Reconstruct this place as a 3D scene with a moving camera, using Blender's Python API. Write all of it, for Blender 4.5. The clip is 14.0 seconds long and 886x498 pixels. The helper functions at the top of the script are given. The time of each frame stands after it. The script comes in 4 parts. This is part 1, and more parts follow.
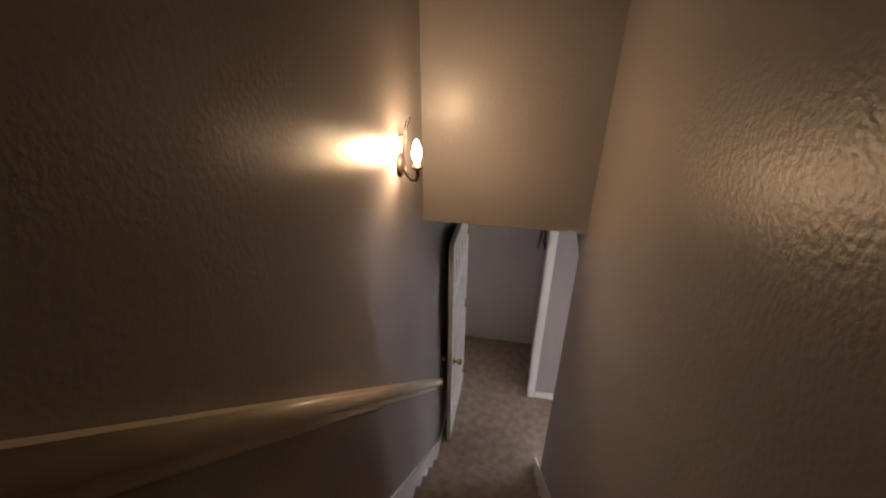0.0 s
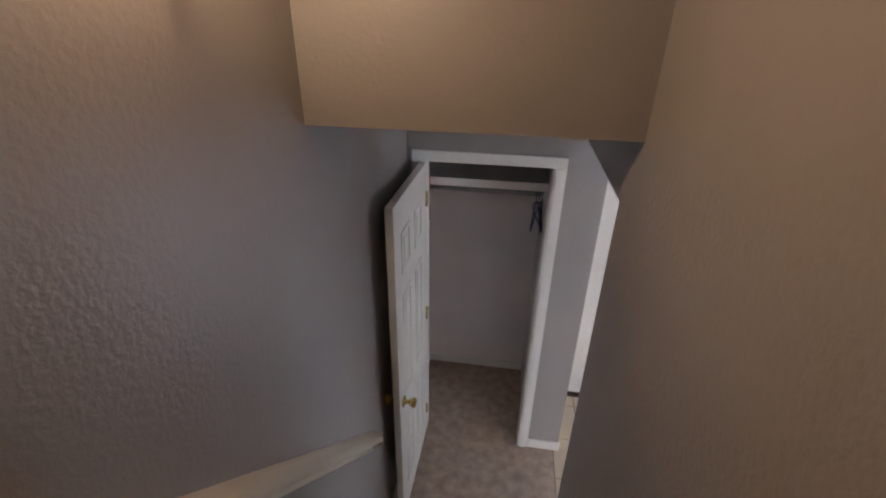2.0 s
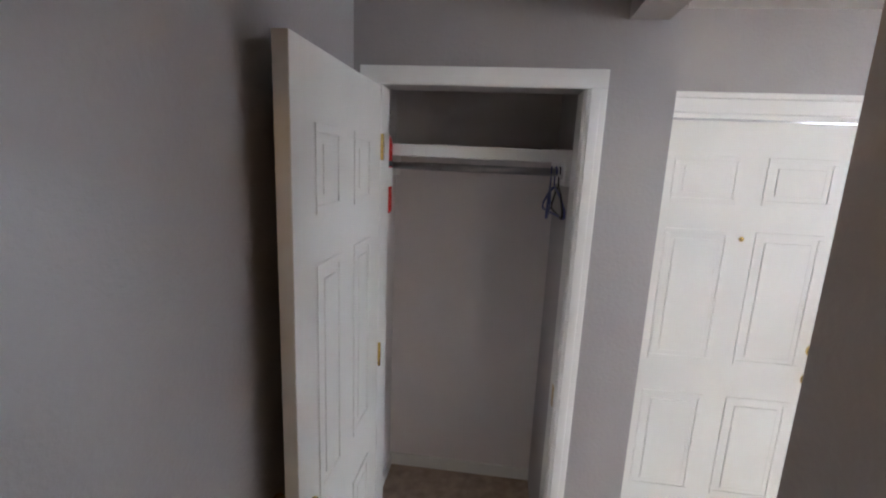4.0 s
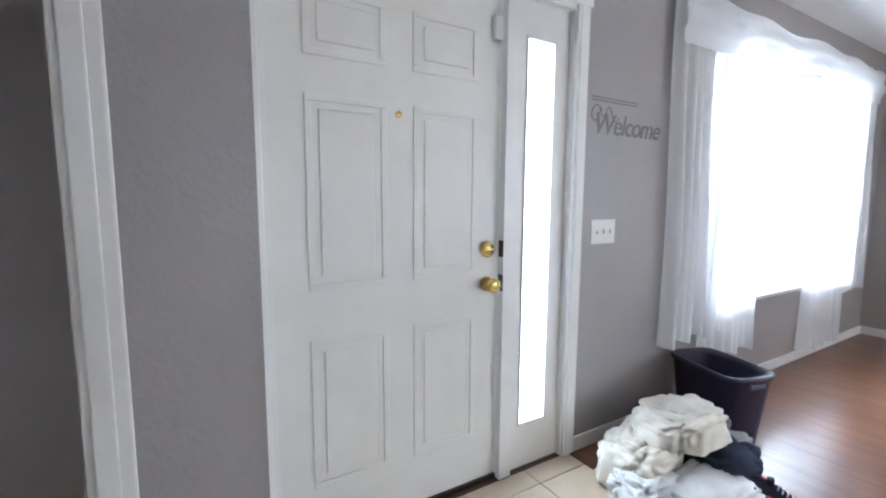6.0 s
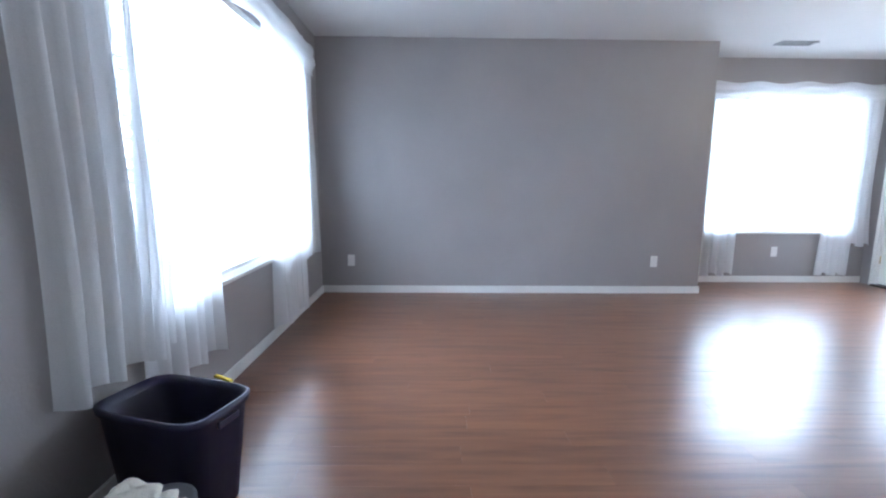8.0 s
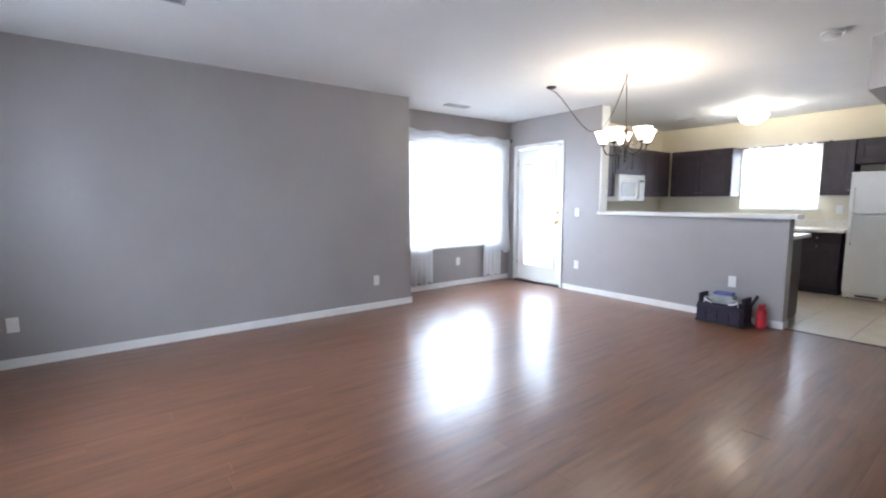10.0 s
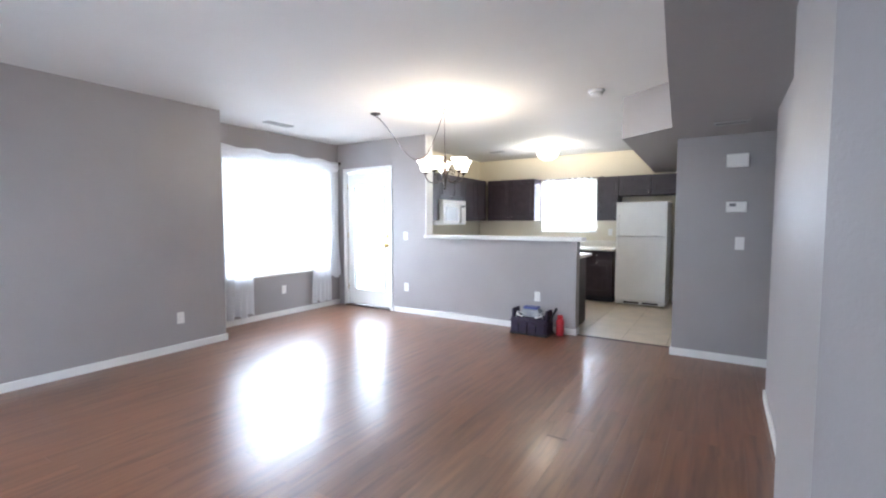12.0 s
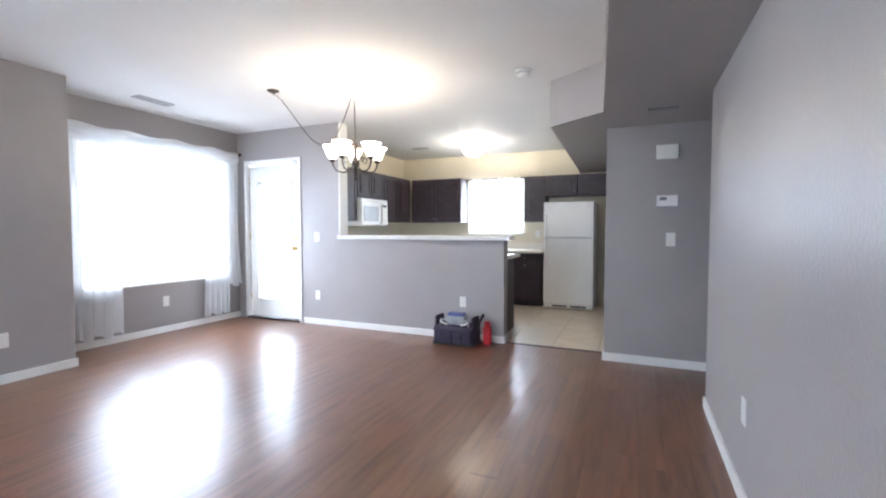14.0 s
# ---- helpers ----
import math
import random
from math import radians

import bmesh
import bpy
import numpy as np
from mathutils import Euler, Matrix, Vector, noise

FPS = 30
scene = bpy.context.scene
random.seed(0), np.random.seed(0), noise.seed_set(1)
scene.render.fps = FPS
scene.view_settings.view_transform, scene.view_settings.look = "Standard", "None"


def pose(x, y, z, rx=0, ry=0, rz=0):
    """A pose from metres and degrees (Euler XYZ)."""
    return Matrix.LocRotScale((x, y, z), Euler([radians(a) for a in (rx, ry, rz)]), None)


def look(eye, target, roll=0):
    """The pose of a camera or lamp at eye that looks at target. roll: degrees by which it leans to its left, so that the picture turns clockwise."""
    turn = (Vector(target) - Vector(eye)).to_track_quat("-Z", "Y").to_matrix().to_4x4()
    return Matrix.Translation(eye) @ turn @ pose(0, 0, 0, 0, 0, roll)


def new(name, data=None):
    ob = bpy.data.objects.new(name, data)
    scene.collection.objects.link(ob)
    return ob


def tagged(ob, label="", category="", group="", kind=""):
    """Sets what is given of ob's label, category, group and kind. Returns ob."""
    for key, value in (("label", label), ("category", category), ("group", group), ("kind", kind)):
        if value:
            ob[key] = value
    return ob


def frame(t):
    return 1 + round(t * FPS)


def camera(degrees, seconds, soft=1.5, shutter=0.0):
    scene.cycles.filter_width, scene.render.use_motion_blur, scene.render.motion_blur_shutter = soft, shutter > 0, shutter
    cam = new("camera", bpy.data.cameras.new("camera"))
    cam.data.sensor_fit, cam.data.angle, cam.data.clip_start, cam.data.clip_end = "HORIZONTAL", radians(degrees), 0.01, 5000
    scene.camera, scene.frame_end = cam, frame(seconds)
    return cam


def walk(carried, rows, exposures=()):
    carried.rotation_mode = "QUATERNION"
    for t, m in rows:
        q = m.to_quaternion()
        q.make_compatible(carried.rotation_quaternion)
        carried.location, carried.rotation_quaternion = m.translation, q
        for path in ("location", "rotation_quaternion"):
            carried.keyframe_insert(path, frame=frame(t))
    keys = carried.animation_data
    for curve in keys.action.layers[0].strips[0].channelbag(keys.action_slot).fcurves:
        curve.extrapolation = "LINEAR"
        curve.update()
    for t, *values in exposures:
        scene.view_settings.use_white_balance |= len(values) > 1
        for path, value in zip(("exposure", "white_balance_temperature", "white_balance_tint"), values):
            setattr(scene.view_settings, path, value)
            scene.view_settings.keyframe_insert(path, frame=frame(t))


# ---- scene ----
cam = camera(90.0, 14.0, soft=2.1)
EXPOSURES = [(0, 1.0, 6700, 18), (0.6, 0.85, 6700, 18), (1.5, 1.0, 6500, 17), (2.2, 1.1, 6100, 16), (4.3, 1.45, 6100, 12), (6, 1.15, 5700, 10), (7.5, 0.65, 5250, 9), (8.5, 0.38, 5250, 9), (9, 0.36, 5400, 10), (11.5, 0.62, 5700, 11), (14, 0.62, 5700, 11)]
PATH = [
    (0, (-0.290, -1.685, 3.557), (-0.606, 0.023, 2.564), 0.3),
    (0.5, (-0.269, -1.427, 3.344), (-0.517, 0.259, 2.298), 0.8),
    (1, (-0.252, -1.159, 3.162), (-0.496, 0.543, 2.141), 0.7),
    (1.5, (-0.226, -0.905, 2.938), (-0.478, 0.819, 1.956), 0.9),
    (2, (-0.248, -0.683, 2.735), (-0.510, 1.080, 1.828), 1.0),
    (2.2, (-0.253, -0.590, 2.650), (-0.515, 1.180, 1.753), 1.2),
    (4.3, (-0.280, 0.150, 1.700), (-0.475, 2.108, 1.345), 2.6),
    (4.5, (-0.260, 0.205, 1.620), (-0.400, 2.168, 1.268), 2.5),
    (5, (-0.215, 0.370, 1.445), (-0.133, 2.343, 1.118), 2.2),
    (5.5, (-0.100, 0.560, 1.315), (0.290, 2.493, 1.000), 1.6),
    (6, (0.130, 0.735, 1.240), (1.157, 2.428, 1.012), 0.3),
    (6.5, (0.364, 0.845, 1.222), (1.850, 2.158, 0.982), 0.1),
    (7, (0.571, 0.965, 1.242), (2.363, 1.809, 0.964), 0.4),
    (7.5, (0.879, 1.003, 1.119), (2.817, 1.409, 0.835), 0.9),
    (8, (1.108, 1.015, 1.119), (3.086, 0.980, 0.825), 0.4),
    (8.5, (1.126, 1.114, 1.185), (2.992, 0.461, 0.878), 0.4),
    (9, (1.088, 1.220, 1.243), (2.846, 0.315, 0.945), 0.3),
    (9.2, (1.062, 1.232, 1.250), (2.788, 0.255, 0.972), 0.2),
    (11.3, (0.93, 1.127, 1.285), (2.215, -0.396, 1.114), -0.1),
    (11.5, (0.983, 1.103, 1.292), (2.191, -0.483, 1.129), 0.0),
    (12, (0.978, 1.078, 1.304), (2.045, -0.609, 1.18), 0.0),
    (12.5, (0.971, 1.063, 1.31), (1.92, -0.695, 1.227), 0.1),
    (13, (0.988, 1.031, 1.31), (1.834, -0.78, 1.253), 0.1),
    (13.5, (1.032, 0.896, 1.241), (1.833, -0.935, 1.187), 0.0),
    (14, (1.126, 0.504, 1.185), (1.922, -1.328, 1.1), 0.0),
]
walk(cam, [(t, look(eye, target, roll)) for t, eye, target, roll in PATH], EXPOSURES)

# ---- world and large lights ----
world = bpy.data.worlds.new("sky")
scene.world = world
world.use_nodes = True
wn = world.node_tree
sky = wn.nodes.new("ShaderNodeTexSky")
sky.sky_type = "NISHITA"
sky.sun_disc = False
sky.sun_elevation = radians(50)
sky.sun_rotation = radians(200)
wn.links.new(sky.outputs[0], wn.nodes["Background"].inputs[0])
wn.nodes["Background"].inputs[1].default_value = 0.12


def area_lamp(name, eye, target, sx, sy, power, colour):
    lamp = bpy.data.lights.new(name, "AREA")
    lamp.shape, lamp.size, lamp.size_y = "RECTANGLE", sx, sy
    lamp.energy, lamp.color = power, colour
    ob = new(name, lamp)
    ob.matrix_world = look(eye, target)
    return ob


def point_lamp(name, at, power, colour, radius=0.04):
    lamp = bpy.data.lights.new(name, "POINT")
    lamp.energy, lamp.color, lamp.shadow_soft_size = power, colour, radius
    ob = new(name, lamp)
    ob.location = at
    return ob


DAY = (0.86, 0.93, 1.0)
area_lamp("front_window_daylight", (3.88, 2.55, 1.4), (3.88, 0, 1.4), 2.9, 2.1, 250, DAY)
area_lamp("side_window_daylight", (6.48, -2.85, 1.4), (0, -2.85, 1.4), 2.5, 2.1, 300, DAY)
area_lamp("patio_door_daylight", (5.5, -4.35, 1.1), (5.5, 0, 1.1), 1.2, 2.2, 75, DAY)
area_lamp("sidelight_daylight", (1.52, 2.48, 1.05), (1.52, 0, 1.05), 0.7, 2.2, 55, DAY)
area_lamp("kitchen_window_daylight", (3.35, -7.3, 1.6), (3.35, 0, 1.6), 1.5, 1.4, 520, DAY)
point_lamp("sconce_bulb", (-0.705, -0.005, 3.005), 5.8, (1.0, 0.64, 0.34), 0.045)
for a in range(5):
    ang = radians(72 * a + 20)
    point_lamp("chandelier_bulb", (3.43 + 0.21 * math.cos(ang), -2.84 + 0.21 * math.sin(ang), 1.95), 5.0, (1.0, 0.82, 0.58), 0.035)
point_lamp("kitchen_bulb", (3.35, -5.75, 2.41), 85, (1.0, 0.85, 0.62), 0.06)


# ---- materials ----
def mat(name, colour, rough=0.5, metal=0.0, vary=0.06, scale=6.0, bump=0.0, bump_scale=60.0, spec=0.5, grain=None, coat=0.0):
    m = bpy.data.materials.new(name)
    m.use_nodes = True
    nt = m.node_tree
    b = nt.nodes["Principled BSDF"]
    b.inputs["Roughness"].default_value = rough
    b.inputs["Metallic"].default_value = metal
    b.inputs["Specular IOR Level"].default_value = spec
    b.inputs["Coat Weight"].default_value = coat
    tc = nt.nodes.new("ShaderNodeTexCoord")
    n1 = nt.nodes.new("ShaderNodeTexNoise")
    n1.inputs["Scale"].default_value = scale
    n1.inputs["Detail"].default_value = 6
    nt.links.new(tc.outputs["Object"], n1.inputs["Vector"])
    ramp = nt.nodes.new("ShaderNodeValToRGB")
    ramp.color_ramp.elements[0].position, ramp.color_ramp.elements[1].position = 0.3, 0.7
    lo = [max(0, c * (1 - vary)) for c in colour]
    hi = [min(1, c * (1 + vary)) for c in colour]
    ramp.color_ramp.elements[0].color = (*lo, 1)
    ramp.color_ramp.elements[1].color = (*hi, 1)
    nt.links.new(n1.outputs["Fac"], ramp.inputs["Fac"])
    nt.links.new(ramp.outputs["Color"], b.inputs["Base Color"])
    rr = nt.nodes.new("ShaderNodeMapRange")
    rr.inputs["To Min"].default_value = max(0.02, rough - 0.06)
    rr.inputs["To Max"].default_value = min(1, rough + 0.06)
    nt.links.new(n1.outputs["Fac"], rr.inputs["Value"])
    nt.links.new(rr.outputs["Result"], b.inputs["Roughness"])
    if bump:
        n2 = nt.nodes.new("ShaderNodeTexNoise")
        n2.inputs["Scale"].default_value = bump_scale
        n2.inputs["Detail"].default_value = 3
        nt.links.new(tc.outputs["Object"], n2.inputs["Vector"])
        bp = nt.nodes.new("ShaderNodeBump")
        bp.inputs["Strength"].default_value = bump
        bp.inputs["Distance"].default_value = 0.004
        nt.links.new(n2.outputs["Fac"], bp.inputs["Height"])
        nt.links.new(bp.outputs["Normal"], b.inputs["Normal"])
    return m


def wood_floor_mat():
    m = mat("laminate_wood", (0.30, 0.115, 0.055), 0.30, 0, 0.2, 3.0, 0.0, 40, 0.5)
    nt = m.node_tree
    sheen = nt.nodes["Map Range"]
    sheen.inputs["To Min"].default_value, sheen.inputs["To Max"].default_value = 0.285, 0.325
    b = nt.nodes["Principled BSDF"]
    b.inputs["Coat Weight"].default_value = 0.3
    b.inputs["Coat Roughness"].default_value = 0.14
    tc = nt.nodes.new("ShaderNodeTexCoord")
    info = nt.nodes.new("ShaderNodeObjectInfo")
    mp = nt.nodes.new("ShaderNodeMapping")
    mp.inputs["Scale"].default_value = (11, 0.9, 1)
    add = nt.nodes.new("ShaderNodeVectorMath")
    add.operation = "ADD"
    sc = nt.nodes.new("ShaderNodeMath")
    sc.operation = "MULTIPLY"
    sc.inputs[1].default_value = 37.0
    nt.links.new(info.outputs["Random"], sc.inputs[0])
    nt.links.new(tc.outputs["Object"], add.inputs[0])
    nt.links.new(sc.outputs[0], add.inputs[1])
    nt.links.new(add.outputs[0], mp.inputs["Vector"])
    n = nt.nodes.new("ShaderNodeTexNoise")
    n.inputs["Scale"].default_value = 2.2
    n.inputs["Detail"].default_value = 4
    n.inputs["Distortion"].default_value = 0.4
    nt.links.new(mp.outputs[0], n.inputs["Vector"])
    r = nt.nodes.new("ShaderNodeValToRGB")
    e = r.color_ramp.elements
    e[0].position, e[0].color = 0.30, (0.120, 0.053, 0.029, 1)
    e[1].position, e[1].color = 0.72, (0.205, 0.095, 0.050, 1)
    mid = e.new(0.47)
    mid.color = (0.165, 0.073, 0.039, 1)
    nt.links.new(n.outputs["Fac"], r.inputs["Fac"])
    hsv = nt.nodes.new("ShaderNodeHueSaturation")
    vr = nt.nodes.new("ShaderNodeMapRange")
    vr.inputs["To Min"].default_value, vr.inputs["To Max"].default_value = 0.93, 1.07
    nt.links.new(info.outputs["Random"], vr.inputs["Value"])
    nt.links.new(vr.outputs[0], hsv.inputs["Value"])
    nt.links.new(r.outputs["Color"], hsv.inputs["Color"])
    nt.links.new(hsv.outputs["Color"], b.inputs["Base Color"])
    return m


def glow(name, colour, strength):
    m = bpy.data.materials.new(name)
    m.use_nodes = True
    b = m.node_tree.nodes["Principled BSDF"]
    b.inputs["Base Color"].default_value = (*colour, 1)
    b.inputs["Emission Color"].default_value = (*colour, 1)
    b.inputs["Emission Strength"].default_value = strength
    return m


def glass_mat(name):
    m = bpy.data.materials.new(name)
    m.use_nodes = True
    b = m.node_tree.nodes["Principled BSDF"]
    b.inputs["Transmission Weight"].default_value = 1
    b.inputs["Roughness"].default_value = 0.0
    b.inputs["IOR"].default_value = 1.45
    return m


def cloth_mat(name, colour, see, weave):
    """Thin cloth: lets light through, and is see-through by the share see."""
    m = bpy.data.materials.new(name)
    m.use_nodes = True
    nt = m.node_tree
    out = nt.nodes["Material Output"]
    nt.nodes.remove(nt.nodes["Principled BSDF"])
    d = nt.nodes.new("ShaderNodeBsdfDiffuse")
    t = nt.nodes.new("ShaderNodeBsdfTranslucent")
    p = nt.nodes.new("ShaderNodeBsdfTransparent")
    for node in (d, t):
        node.inputs["Color"].default_value = (*colour, 1)
    a = nt.nodes.new("ShaderNodeMixShader")
    a.inputs[0].default_value = 0.42
    nt.links.new(d.outputs[0], a.inputs[1])
    nt.links.new(t.outputs[0], a.inputs[2])
    c = nt.nodes.new("ShaderNodeMixShader")
    tc = nt.nodes.new("ShaderNodeTexCoord")
    n = nt.nodes.new("ShaderNodeTexNoise")
    n.inputs["Scale"].default_value = weave
    nt.links.new(tc.outputs["Object"], n.inputs["Vector"])
    mr = nt.nodes.new("ShaderNodeMapRange")
    mr.inputs["To Min"].default_value, mr.inputs["To Max"].default_value = see - 0.08, see + 0.08
    nt.links.new(n.outputs["Fac"], mr.inputs["Value"])
    nt.links.new(mr.outputs[0], c.inputs[0])
    nt.links.new(a.outputs[0], c.inputs[1])
    nt.links.new(p.outputs[0], c.inputs[2])
    nt.links.new(c.outputs[0], out.inputs["Surface"])
    return m


WALL = mat("taupe_wall_paint", (0.347, 0.323, 0.316), 0.36, 0, 0.05, 1.5, 0.38, 75, 0.5)
CEIL = mat("ceiling_paint", (0.74, 0.73, 0.71), 0.8, 0, 0.02, 2, 0.2, 70)
# Closet walls' colour is raised to make up for light missing in there.
CLOSETW = mat("lightened_closet_paint", (0.78, 0.735, 0.72), 0.5, 0, 0.05, 1.5, 0.35, 55, 0.4)
CREAM = mat("cream_wall_paint", (0.66, 0.60, 0.47), 0.6, 0, 0.03, 2, 0.2, 60)
TRIM = mat("white_trim_paint", (0.78, 0.77, 0.74), 0.35, 0, 0.03, 5)
DOOR = mat("white_door_paint", (0.76, 0.745, 0.70), 0.38, 0, 0.03, 4, 0.06, 90)
RAIL = mat("rail_cream_paint", (0.66, 0.58, 0.46), 0.3, 0, 0.05, 8)
WOOD = wood_floor_mat()
GAPM = mat("floor_underlay_dark", (0.06, 0.028, 0.018), 0.5)
CARPET = mat("beige_carpet", (0.42, 0.335, 0.275), 0.95, 0, 0.22, 14, 1.0, 420, 0.1)
TILE = mat("beige_floor_tile", (0.60, 0.50, 0.37), 0.3, 0, 0.10, 5, 0.05, 30)
GROUT = mat("tile_grout", (0.28, 0.23, 0.17), 0.9)
BRASS = mat("polished_brass", (0.80, 0.58, 0.20), 0.16, 1.0, 0.05, 10)
BRONZE = mat("dark_bronze", (0.06, 0.045, 0.04), 0.4, 0.7, 0.2, 20)
CHROME = mat("satin_nickel", (0.62, 0.62, 0.62), 0.25, 1.0, 0.05, 10)
STEEL = mat("closet_rod_steel", (0.45, 0.45, 0.46), 0.3, 1.0, 0.08, 10)
CABINET = mat("espresso_cabinet", (0.034, 0.021, 0.027), 0.42, 0, 0.25, 9, 0.05, 60)
WHITE = mat("white_appliance", (0.80, 0.80, 0.78), 0.3, 0, 0.02, 6, 0.05, 200)
PLATE = mat("white_plastic", (0.80, 0.79, 0.76), 0.35, 0, 0.02, 20)
COUNTER = mat("pale_laminate_counter", (0.70, 0.67, 0.60), 0.3, 0, 0.08, 30)
GREYP = mat("grey_plastic", (0.20, 0.20, 0.21), 0.4, 0, 0.1, 20)
VENTM = mat("vent_grey_metal", (0.42, 0.42, 0.42), 0.5, 0.2, 0.06, 20)
BINM = mat("navy_plastic", (0.020, 0.018, 0.048), 0.38, 0, 0.15, 12, 0.05, 150)
TOWEL = mat("cream_terry_cloth", (0.79, 0.74, 0.64), 0.95, 0, 0.12, 10, 0.9, 160, 0.1)
TOWEL2 = mat("white_terry_cloth", (0.80, 0.80, 0.79), 0.95, 0, 0.12, 10, 0.9, 160, 0.1)
DARKCLOTH = mat("dark_blue_cloth", (0.05, 0.06, 0.09), 0.9, 0, 0.3, 12, 0.4, 120, 0.1)
GREYCLOTH = mat("grey_cloth", (0.33, 0.35, 0.37), 0.9, 0, 0.25, 12, 0.4, 120, 0.1)
REDP = mat("red_plastic", (0.62, 0.04, 0.05), 0.35, 0, 0.1, 12)
REDPAINT = mat("extinguisher_red", (0.55, 0.035, 0.03), 0.25, 0, 0.06, 10)
BLACKP = mat("black_plastic", (0.015, 0.014, 0.018), 0.4, 0, 0.2, 20)
SHOE = mat("dark_purple_shoe_mesh", (0.022, 0.015, 0.035), 0.7, 0, 0.3, 60, 0.4, 300)
BAGM = mat("dark_purple_canvas", (0.030, 0.020, 0.045), 0.75, 0, 0.3, 30, 0.5, 260)
YELLOW = mat("yellow_plastic", (0.75, 0.55, 0.03), 0.4, 0, 0.1, 20)
INK = mat("grey_lettering", (0.19, 0.18, 0.185), 0.6, 0, 0.1, 30)
BLUEP = mat("blue_plastic", (0.08, 0.10, 0.32), 0.35, 0, 0.1, 30)
BLINDM = cloth_mat("white_blind_slat", (0.85, 0.85, 0.84), 0.08, 30)
SHEER = cloth_mat("white_sheer_voile", (0.95, 0.96, 0.97), 0.16, 260)
GLASS = glass_mat("window_glass")
FROST = cloth_mat("frosted_sidelight_glass", (0.90, 0.93, 0.95), 0.12, 60)
SHADE = glow("frosted_lamp_shade", (1.0, 0.88, 0.70), 5.0)
BULB = glow("bulb_glow", (1.0, 0.82, 0.52), 40.0)
WAX = mat("decal_dark", (0.08, 0.08, 0.09), 0.6)


# ---- mesh helpers ----
ORIGIN = [Vector((0, 0, 0))]   # the origin of the part of the house being built
STAIR_ORIGIN = Vector((0.03, -0.04, 0))


def box(bm, x0, x1, y0, y1, z0, z1, bevel=0.0):
    r = bmesh.ops.create_cube(bm, size=1)
    m = Matrix.Translation(((x0 + x1) / 2, (y0 + y1) / 2, (z0 + z1) / 2)) @ Matrix.Diagonal((abs(x1 - x0), abs(y1 - y0), abs(z1 - z0), 1))
    bmesh.ops.transform(bm, matrix=m, verts=r["verts"])
    if bevel:
        es = list({e for v in r["verts"] for e in v.link_edges})
        bmesh.ops.bevel(bm, geom=es, offset=bevel, segments=2, affect="EDGES", profile=0.6)
    return bm


def cube(x0, x1, y0, y1, z0, z1, bevel=0.0):
    return box(bmesh.new(), x0, x1, y0, y1, z0, z1, bevel)


def tube(bm, pts, r, seg=10, r_end=None):
    pts = [Vector(p) for p in pts]
    rings = []
    ref = Vector((0.13, 0.31, 0.94))
    for i, p in enumerate(pts):
        d = (pts[min(i + 1, len(pts) - 1)] - pts[max(i - 1, 0)]).normalized()
        a = d.cross(ref)
        if a.length < 0.05:
            a = d.cross(Vector((1, 0, 0)))
        a.normalize()
        b = d.cross(a)
        rad = r if r_end is None else r + (r_end - r) * i / (len(pts) - 1)
        rings.append([bm.verts.new(p + rad * (math.cos(2 * math.pi * k / seg) * a + math.sin(2 * math.pi * k / seg) * b)) for k in range(seg)])
    for q, s in zip(rings, rings[1:]):
        for k in range(seg):
            bm.faces.new((q[k], q[(k + 1) % seg], s[(k + 1) % seg], s[k])).smooth = True
    bm.faces.new(rings[0][::-1])
    bm.faces.new(rings[-1])
    bmesh.ops.recalc_face_normals(bm, faces=bm.faces)
    return bm


def lathe(bm, profile, at=(0, 0, 0), axis="Z", seg=24):
    """Turns a profile of (radius, height) round an axis."""
    rings = []
    for r, h in profile:
        ring = []
        for k in range(seg):
            c, s = r * math.cos(2 * math.pi * k / seg), r * math.sin(2 * math.pi * k / seg)
            v = {"Z": (c, s, h), "Y": (c, h, s), "X": (h, c, s)}[axis]
            ring.append(bm.verts.new(Vector(at) + Vector(v)))
        rings.append(ring)
    for q, s in zip(rings, rings[1:]):
        for k in range(seg):
            bm.faces.new((q[k], q[(k + 1) % seg], s[(k + 1) % seg], s[k])).smooth = True
    if profile[0][0] > 1e-4:
        bm.faces.new(rings[0][::-1])
    if profile[-1][0] > 1e-4:
        bm.faces.new(rings[-1])
    bmesh.ops.remove_doubles(bm, verts=bm.verts, dist=1e-5)
    bmesh.ops.recalc_face_normals(bm, faces=bm.faces)
    return bm


def prism(pts, z0, z1):
    """An upright prism over a plan polygon."""
    bm = bmesh.new()
    lo = [bm.verts.new((x, y, z0)) for x, y in pts]
    hi = [bm.verts.new((x, y, z1)) for x, y in pts]
    bm.faces.new(lo)
    bm.faces.new(hi)
    for i in range(len(pts)):
        j = (i + 1) % len(pts)
        bm.faces.new((lo[i], lo[j], hi[j], hi[i]))
    bmesh.ops.recalc_face_normals(bm, faces=bm.faces)
    return bm


def link(name, bm, material):
    me = bpy.data.meshes.new(name)
    bm.to_mesh(me)
    bm.free()
    me.materials.append(material)
    ob = new(name, me)
    ob.location = ORIGIN[0]
    return ob


def part(name, bm, material, parent, label=""):
    ob = link(name, bm, material)
    ob.parent = parent
    ob.location = (0, 0, 0)
    return tagged(ob, label) if label else ob


def thing(name, label, category, group="", at=(0, 0, 0), turn=0, kind=""):
    ob = new(name)
    ob.matrix_world = Matrix.Translation(ORIGIN[0]) @ pose(*at, 0, 0, turn)
    ob.empty_display_size = 0.1
    return tagged(ob, label, category, group, kind)


def struct(name, bm, material, label="", category="wall"):
    return tagged(link(name, bm, material), label or name.replace("_", " "), category, kind="structure")


